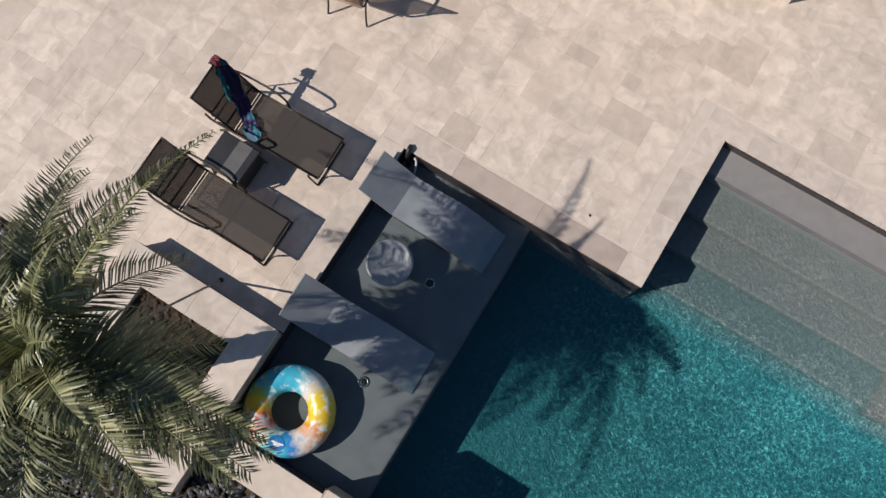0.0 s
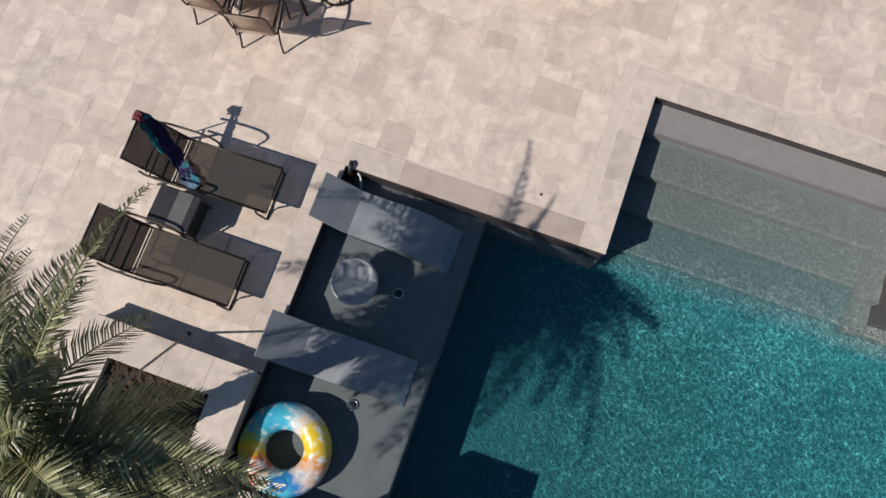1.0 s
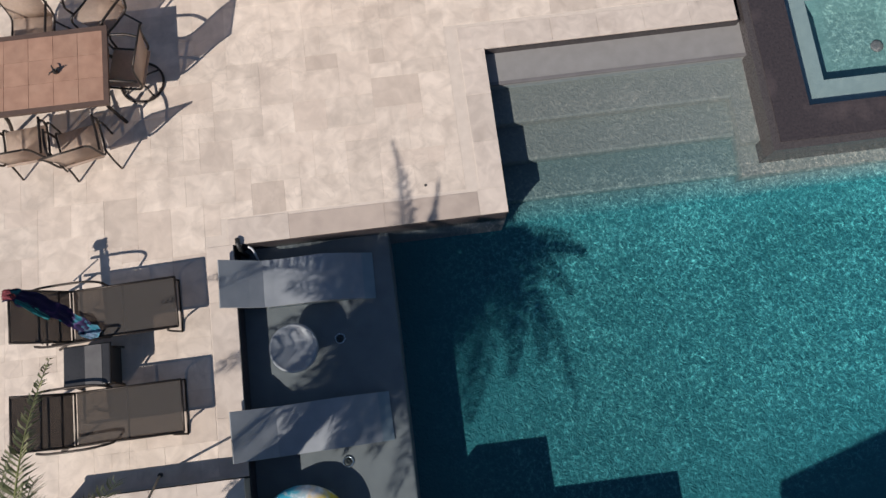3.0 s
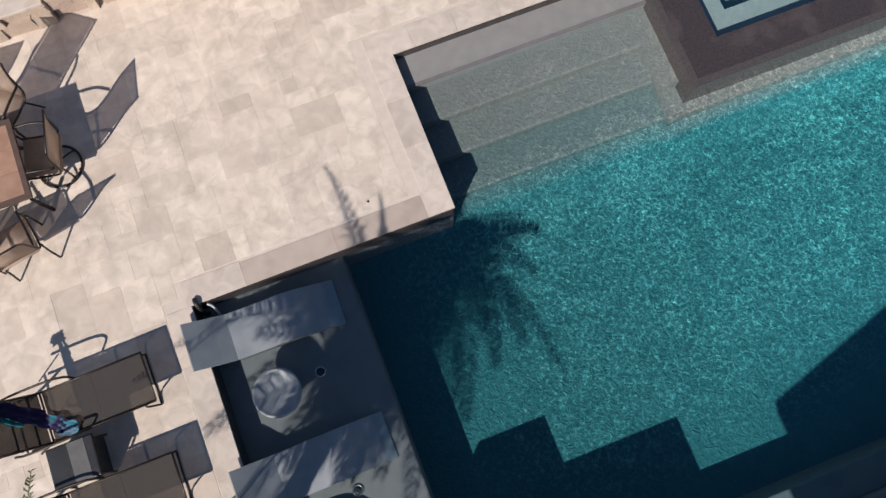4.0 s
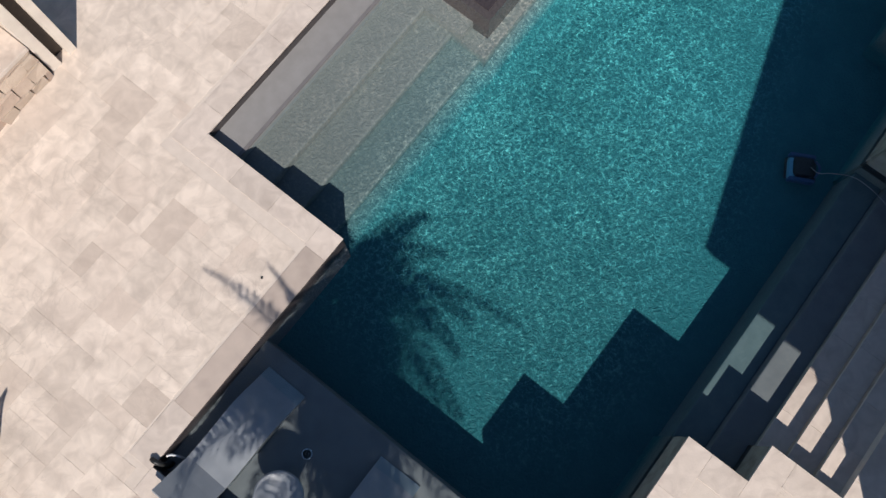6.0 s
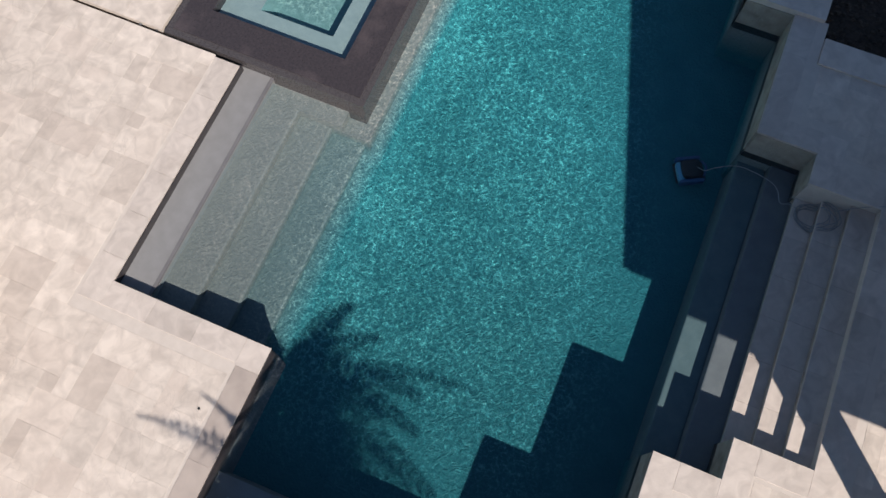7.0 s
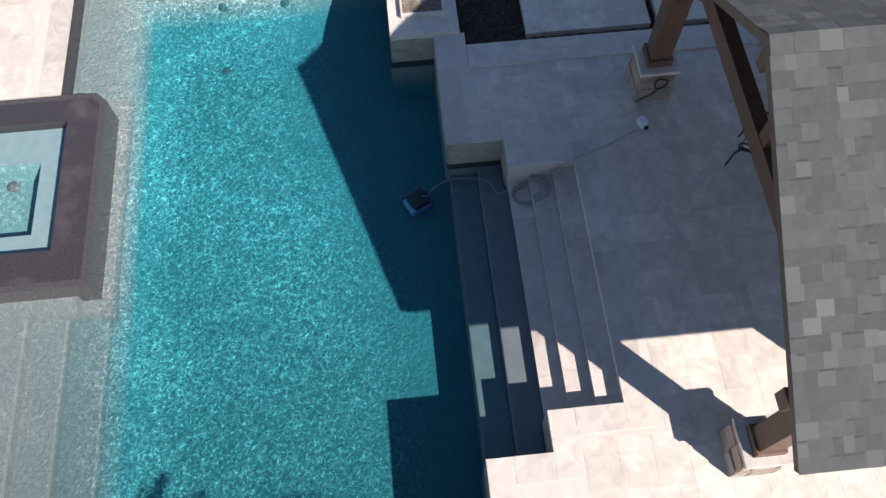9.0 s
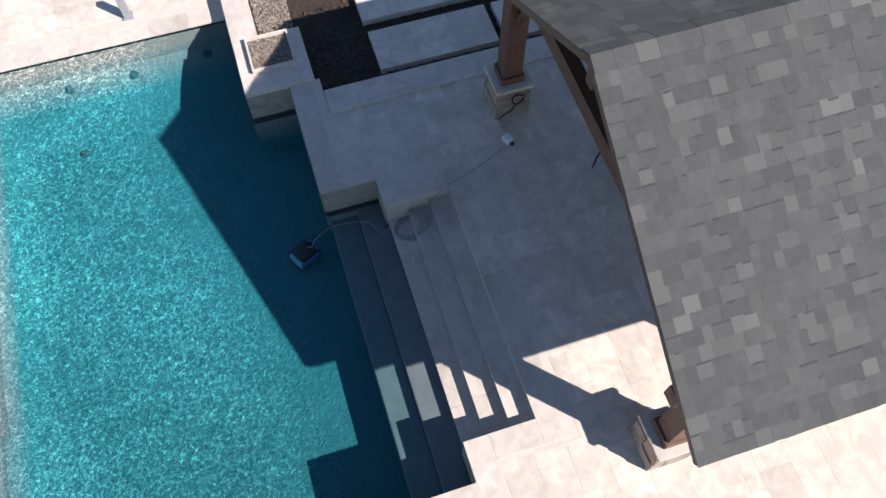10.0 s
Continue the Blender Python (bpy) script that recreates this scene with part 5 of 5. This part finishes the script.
# black hook guessed at the shelf's corner; white tube stands in for a sunlit gap
fh = thing("fill_hose", pose(-3.3, -0.02, 0), "black hook over the coping with a white tube standing in for a sunlit gap", "hose")
part("hook", tube(curve_points([(-0.02, 0.06, 0.02), (-0.01, 0.0, 0.045), (0.0, -0.06, -0.02), (0.0, -0.08, -0.2), (0.02, -0.09, -0.3)], 5), 0.03, 8), black_rubber, fh)
part("pipe", tube(curve_points([(0.09, -0.03, -0.06), (0.13, -0.06, -0.1), (0.15, -0.13, -0.2), (0.15, -0.16, -0.3)], 5), 0.014, 8), white_plastic, fh, "thin white tube for the sunlit gap")
dk = thing("deck_plug", pose(-0.955, 0.438, 0.002), "small black plug set in the travertine near the pool corner", "deck fitting")
part("plug", lathe([(0.016, 0.0), (0.016, 0.004), (0.01, 0.008), (0.003, 0.008)], 14), black_rubber, dk)

# post on the far terrace
fp = thing("lamp_post", pose(9.3, -2.42, 0), "short square grey post standing on the far terrace", "post")
part("shaft", boxes(((-0.055, -0.055, 0.02), (0.055, 0.055, 0.5)), bevel=0.006), post_grey, fp)
part("foot_plate", boxes(((-0.085, -0.085, 0.0), (0.085, 0.085, 0.02)), bevel=0.004), post_grey, fp)

# ---- rubble stone hearth at the terrace's edge ----
hw = thing("stone_hearth", pose(0, 0, 0), "rough tan rubble-stone hearth wall with cream slab tops", "stone wall")
# tall back with mantel and firebox is out of view, added for its shadow
part("core", boxes(((-3.25, 4.3, 0), (-0.6, 5.3, 0.6)), ((-3.0, 4.95, 0.6), (-0.6, 5.8, 2.3))), hearth_stone, hw)
rh = random.Random(21)


def rubble(owner, x0, x1, front, top):
    """Courses of rough stones of uneven width and depth in front of a core."""
    z = 0.0
    while z < top - 0.02:
        h = min(rh.uniform(0.14, 0.26), top + 0.02 - z)
        x = x0
        while x < x1 - 0.03:
            w = min(rh.uniform(0.22, 0.52), x1 - x)
            if x1 - x - w < 0.08:
                w = x1 - x
            q = bmesh.new()
            add_box(q, (x + 0.003, front - rh.uniform(0.04, 0.11) * (1 - z * 0.6), z + 0.002), (x + w - 0.003, front + 0.02, z + h - 0.002))
            for v in q.verts:
                v.co += Vector((rh.uniform(-.014, .014), rh.uniform(-.02, .02), rh.uniform(-.01, .01)))
            part("stone", q, hearth_stone, owner)
            x += w
        z += h


rubble(hw, -3.24, -0.6, 4.3, 0.6)
sp = thing("stone_pier", pose(0, 0, 0), "square rubble-stone pier with a dark top beside the hearth", "stone pier")
part("core", boxes(((-3.84, 4.3, 0), (-3.34, 5.0, 0.82))), hearth_stone, sp)
rubble(sp, -3.86, -3.32, 4.29, 0.82)
part("top_plate", boxes(((-3.87, 4.24, 0.845), (-3.31, 5.02, 0.88)), bevel=0.008), black_rubber, sp, "dark top plate")
lw = thing("stone_bench_wall", pose(0, 0, 0), "low rubble-stone bench wall under a cream slab", "stone wall")
part("core", boxes(((-6.6, 4.3, 0), (-3.9, 4.95, 0.38))), hearth_stone, lw)
rubble(lw, -6.6, -3.88, 4.28, 0.36)
part("slab_top", boxes(((-6.62, 4.2, 0.39), (-3.885, 4.98, 0.44)), bevel=0.012), coping_mat, lw, "cream stone slab top")
part("pier", boxes(((-0.57, 4.28, 0), (-0.42, 5.3, 2.6)), ((-0.27, 4.28, 0), (-0.15, 5.3, 2.6)), ((-0.42, 4.42, 0), (-0.27, 5.3, 2.6)), bevel=0.006), stucco, hw, "cream stucco pier with a dark slot")
part("slot", boxes(((-0.418, 4.4, 0.02), (-0.272, 4.418, 2.58))), bronze, hw, "dark recessed channel")
part("slab_top", boxes(((-3.26, 4.26, 0.62), (-0.58, 4.95, 0.69)), bevel=0.012), coping_mat, hw, "cream stone slab top")
part("mantel", boxes(((-3.05, 4.88, 2.3), (-0.58, 5.85, 2.38)), bevel=0.012), coping_mat, hw, "cream stone cap slab")
part("stone", boxes(((-3.05, 4.93, 0.69), (-2.2, 4.97, 2.3)), ((-1.3, 4.93, 0.69), (-0.6, 4.97, 2.3)), ((-2.2, 4.93, 1.6), (-1.3, 4.97, 2.3))), stone_tan, hw)
part("firebox", boxes(((-2.2, 4.955, 0.69), (-1.3, 4.975, 1.6))), black_rubber, hw, "black firebox opening")


# ---- palm ----
palm = thing("palm_tree", pose(-4.5, -3.98, 0.19), "feather palm with arching grey-green fronds in the planter", "palm tree")
CZ, LEAN = 2.9, Vector((0.33, 0.13))
bm = bmesh.new()
rp = random.Random(7)
rings = []
for i in range(34):
    k = i / 33
    r = 0.14 - 0.03 * k + (0.022 if i % 2 else 0.0) + 0.05 * max(0, (k - 0.8) / 0.2) * (1 - max(0, (k - 0.95) / 0.05) * 0.6)
    rings.append([bm.verts.new(((r + rp.uniform(-.012, .012)) * math.cos(a + 0.2 * i) + LEAN.x * k * k, (r + rp.uniform(-.012, .012)) * math.sin(a + 0.2 * i) + LEAN.y * k * k, k * CZ))
                  for a in (2 * math.pi * j / 14 for j in range(14))])
for a, b in zip(rings, rings[1:]):
    for j in range(14):
        bm.faces.new((a[j], a[(j + 1) % 14], b[(j + 1) % 14], b[j]))
bm.faces.new(rings[-1])
part("trunk", bm, trunk_mat, palm, "rough brown trunk with old leaf bases")
for k in range(40):
    a, h = k * 2.4, (CZ - 0.6 + 0.58 * k / 40)
    lx, ly = LEAN * (h / CZ) ** 2
    r = 0.14
    q = tube([(lx + r * 0.8 * math.cos(a), ly + r * 0.8 * math.sin(a), h - 0.12), (lx + r * 1.25 * math.cos(a), ly + r * 1.25 * math.sin(a), h + 0.02), (lx + r * 1.6 * math.cos(a), ly + r * 1.6 * math.sin(a), h + 0.11)], 0.045, 5, r_end=0.02, flat=0.5)
    part("leaf_base", q, trunk_mat, palm)


def frond_mesh(tip, arch, seed, slim=0.0):
    """A feather leaf that arches from the crown to its tip."""
    r = random.Random(seed)
    n = 56
    tip = Vector(tip)
    top = tip * 0.45 + Vector((-tip.y * 0.08, tip.x * 0.08, arch))
    pts = [top * (2 * k * (1 - k)) + tip * (k * k) for k in (i / n for i in range(n + 1))]
    length = sum((b - a).length for a, b in zip(pts, pts[1:]))
    stem = tube(pts[::3] + [pts[-1]], 0.017, 5, r_end=0.003)
    me = bpy.data.meshes.new("frond")
    leaf = bmesh.new()
    for i in range(8, n + 1):
        k = i / n
        d = (pts[min(i + 1, n)] - pts[i - 1]).normalized()
        s = d.cross(Vector((0, 0, 1))).normalized()
        u = s.cross(d).normalized()
        ll = (0.09 + 0.29 * math.sin(math.pi * min(1, 0.12 + 0.86 * k) ** 0.85)) * r.uniform(0.85, 1.1) * (1 - slim * k ** 0.6)
        for sg in (-1, 1):
            for dup in range(2 if i % 3 == 0 else 1):
                base = pts[i] + d * (length / n) * (0.5 * dup + r.uniform(-0.15, 0.15))
                sweep = 0.42 + 0.6 * k + r.uniform(-0.1, 0.1)
                way = (s * sg + d * sweep + u * (0.45 + r.uniform(-0.25, 0.25))).normalized()
                tip = base + way * ll
                tip.z -= 0.06 * ll / 0.3 + r.uniform(0, 0.05)
                mid = base + way * ll * 0.5 + Vector((0, 0, 0.012))
                wv = d.cross(way).cross(way).normalized() * (0.0085 + 0.0035 * (1 - k))
                v = [leaf.verts.new(c) for c in (base - wv * 0.5, base + wv * 0.5, mid + wv, mid - wv, tip)]
                leaf.faces.new((v[0], v[1], v[2], v[3]))
                leaf.faces.new((v[3], v[2], v[4]))
    leaf.to_mesh(me)
    leaf.free()
    me.materials.append(leaf_mat)
    ms = bpy.data.meshes.new("frond_stem")
    stem.to_mesh(ms)
    stem.free()
    ms.materials.append(rachis_mat)
    return me, ms


# tips of the long fronds, from the crown, and how far each arches up
fronds = [((-1.43, 1.75, -1.1), 0.9), ((0.12, 2.24, 0.13), 0.6), ((0.0, 1.05, 0.9), 0.5), ((-1.05, 1.45, -0.75), 0.8), ((0.17, 1.25, -0.92), 0.8),
          ((0.8, 0.73, -1.2), 0.7), ((0.9, 0.5, -0.85), 0.7), ((1.93, 0.3, -0.3), 0.22), ((1.8, 0.4, -0.2), 0.3), ((1.25, -0.1, -0.32), 0.4),
          ((0.9, -0.7, -0.42), 0.45), ((1.55, -1.8, -0.35), 0.6), ((0.9, -1.45, 0.0), 0.5), ((0.4, 0.3, 0.9), 0.5),
          ((-0.35, 0.2, 0.8), 0.5), ((-0.75, 0.45, 0.2), 0.5), ((0.35, -1.7, 0.15), 0.5), ((1.55, -0.5, -0.15), 0.35), ((1.87, 0.1, -0.22), 0.15), ((1.8, 0.0, -0.12), 0.15),
          ((-0.62, 1.6, -0.7), 0.7), ((-0.3, 1.35, -0.45), 0.6), ((-0.9, 1.35, -0.3), 0.6),
          ((-0.6, -2.2, 0.1), 0.5), ((-0.95, -1.9, 0.3), 0.5), ((-0.15, -2.05, -0.05), 0.5)]
ra = random.Random(17)
for k in range(16):                                  # the rest of the crown, away from the pool
    a = radians(150 + 7 * k + ra.uniform(-5, 5))
    reach = ra.uniform(0.7, 1.8)
    fronds.append(((reach * math.cos(a), reach * math.sin(a), ra.uniform(-0.4, 0.35)), ra.uniform(0.3, 0.55)))
for k in range(5):                                   # old fronds hanging under the crown
    a = radians(140 + 28 * k + ra.uniform(-10, 10))
    fronds.append(((0.7 * math.cos(a), 0.7 * math.sin(a), ra.uniform(-1.2, -0.7)), 0.3))
for k in range(4):                                   # shorter fronds round the heart
    a = radians(90 * k + ra.uniform(-12, 12))
    reach = ra.uniform(0.5, 0.75)
    fronds.append(((reach * math.cos(a), reach * math.sin(a), ra.uniform(0.15, 0.45)), ra.uniform(0.4, 0.6)))
for i, (tip, arch) in enumerate(fronds):
    leaf, stem = frond_mesh(tip, arch, 60 + i, {1: 0.6, 2: 0.9, 11: 0.5}.get(i, 0.0))
    f = share("frond", leaf, palm, pose(LEAN.x, LEAN.y, CZ + 0.03))
    share("stem", stem, f, Matrix.Identity(4))

gp = thing("palm_prop", pose(-4.38, -2.62, 0), "slim weathered wooden prop leaning from the terrace against the palm", "prop")
part("shaft", tube([(0, 0, 0.015), (0.065, -0.63, 1.34), (0.13, -1.26, 2.66)], 0.014, 8, r_end=0.012), pole_mat, gp)
part("foot", lathe([(0.028, 0.0), (0.03, 0.02), (0.022, 0.05)], 10), black_rubber, gp, "dark rubber foot")
# ---- paving ----
def tile_mesh(w, h, material, thick=0.003):
    q = bmesh.new()
    g = 0.0004
    vs = [(g, g), (w - g, g), (w - g, h - g), (g, h - g)]
    lo = [q.verts.new((x, y, -thick)) for x, y in vs]
    mid = [q.verts.new((x, y, -0.001)) for x, y in vs]
    e = 0.0008
    hi = [q.verts.new((x, y, 0.0)) for x, y in ((g + e, g + e), (w - g - e, g + e), (w - g - e, h - g - e), (g + e, h - g - e))]
    for a, b in ((lo, mid), (mid, hi)):
        for i in range(4):
            j = (i + 1) % 4
            q.faces.new((a[i], a[j], b[j], b[i]))
    q.faces.new(hi)
    me = bpy.data.meshes.new("tile")
    q.to_mesh(me)
    q.free()
    me.materials.append(material)
    return me


U = 0.203
TILES = {}
SIZES = ((3, 2), (2, 3), (2, 2), (2, 2), (3, 2), (2, 3), (2, 1), (1, 2), (1, 1))


def pave(rects, top, parent, limit, near_box, coping, x_off=0.0, y_off=0.0, seed=1):
    """French-pattern travertine over a set of rectangles; the copings are kept free."""
    r = random.Random(seed)
    x0, y0 = min(q[0] for q in rects) + x_off, min(q[1] for q in rects) + y_off
    x1, y1 = max(q[2] for q in rects), max(q[3] for q in rects)
    nx, ny = int((x1 - x0) / U) + 1, int((y1 - y0) / U) + 1
    cx = x0 + (np.arange(nx) + 0.5) * U
    cy = y0 + (np.arange(ny) + 0.5) * U
    free = np.zeros((nx, ny), bool)
    for a, b, c, d in rects:
        free |= ((cx > a) & (cx < c))[:, None] & ((cy > b) & (cy < d))[None, :]
    for a, b, c, d in coping:
        free &= ~(((cx > a - 0.1) & (cx < c + 0.1))[:, None] & ((cy > b - 0.1) & (cy < d + 0.1))[None, :])
    fv, ff = [], []
    count = 0
    order = [(i, j) for i in range(nx) for j in range(ny)]
    for i, j in order:
        if not free[i, j]:
            continue
        sizes = list(SIZES)
        r.shuffle(sizes)
        for w, h in sizes + [(1, 1)]:
            if i + w <= nx and j + h <= ny and free[i:i + w, j:j + h].all():
                break
        free[i:i + w, j:j + h] = False
        px, py = x0 + i * U, y0 + j * U
        if (w, h) not in TILES:
            TILES[(w, h)] = tile_mesh(w * U, h * U, trav_object)
        me = TILES[(w, h)]
        m = Matrix.Translation((px, py, top + r.uniform(-0.001, 0.001)))
        if count < limit and near_box[0] < px < near_box[2] and near_box[1] < py < near_box[3]:
            count += 1
            share("tile", me, parent, m)
        else:
            o = len(fv)
            fv.extend(tuple(m @ v.co) for v in me.vertices)
            ff.extend(tuple(i2 + o for i2 in p.vertices) for p in me.polygons)
    soup("tile_field", fv, ff, trav_island, "", "", parent)


def edge_coping(parent, segs, top, width=0.3, length=0.61):
    """Coping stones along an edge; each segment gives its ends and the side on which the terrace lies."""
    made = []
    for x0, y0, x1, y1, sx, sy in segs:
        lo = [min(x0, x1), min(y0, y1)]
        hi = [max(x0, x1), max(y0, y1)]
        if sx:
            lo[0], hi[0] = (x0 - 0.02, x0 + width) if sx > 0 else (x0 - width, x0 + 0.02)
            capstones(parent, lo[0], lo[1], hi[0], hi[1], top + 0.003, length, "y")
        else:
            lo[1], hi[1] = (y0 - 0.02, y0 + width) if sy > 0 else (y0 - width, y0 + 0.02)
            capstones(parent, lo[0], lo[1], hi[0], hi[1], top + 0.003, length, "x")
        made.append((*lo, *hi))
    return made


cop = edge_coping(terrace, [(-3.43, 0.0, -2.68, 0.0, 0, 1), (-0.33, 0.0, 0.02, 0.0, 0, 1), (0.0, 0.3, 0.0, 2.18, -1, 0), (-0.3, 2.2, 3.36, 2.2, 0, 1), (-3.4, -2.76, -3.4, -0.02, -1, 0),
                            (6.63, 1.06, 9.1, 1.06, 0, 1), (8.8, -3.94, 8.8, 1.04, 1, 0)], 0.0)
for xa, xb in ((-2.68, -1.5), (-1.5, -0.33)):
    capstones(terrace, xa, -0.02, xb, 0.28, 0.003, 2.0, "x", material=coping_dark)
cop.append((-2.68, -0.02, -0.33, 0.3))
pave([(-9.6, 0, 0, 7), (-9.6, -2.76, -3.4, 0), (-8.0, -3.4, -5.5, -2.76), (0, 2.2, 3.36, 7), (6.63, 1.06, 8.8, 6), (8.8, -3.94, 12, 6)], 0.0, terrace, 300,
     (-4.6, -0.1, 3.3, 3.9), cop, seed=2)
cop = edge_coping(upper, [(-1.9, -3.96, -0.98, -3.96, 0, -1), (-1.0, -4.58, -1.0, -4.26, -1, 0), (-1.3, -4.6, 0.62, -4.6, 0, -1), (0.6, -5.37, 0.6, -4.9, -1, 0),
                          (0.3, -5.39, 1.11, -5.39, 0, -1), (1.09, -6.29, 1.09, -5.69, -1, 0), (0.79, -6.31, 4.81, -6.31, 0, -1), (4.51, -6.29, 4.51, -5.69, 1, 0),
                          (4.49, -5.39, 5.26, -5.39, 0, -1), (4.96, -5.37, 4.96, -4.9, 1, 0), (4.94, -4.6, 6.9, -4.6, 0, -1)], UP, width=0.3)
pave([(-1.9, -12, -1.0, -3.96), (-1.0, -12, 0.6, -4.6), (0.6, -12, 1.09, -5.39), (1.09, -12, 4.51, -6.31), (4.51, -12, 4.96, -5.39), (4.96, -12, 6.22, -4.6)], UP, upper, 260,
     (-1.9, -8.2, 6.3, -4.6), cop, seed=5)
for k, (y0, y1, z) in enumerate(((-5.71, -5.4, -0.2), (-6.02, -5.69, -0.04), (-6.31, -6.0, 0.115))):
    capstones(bpy.data.objects["stair_%d" % (k + 1)], 1.09, y0, 4.51, y1, z, 0.61, "x")
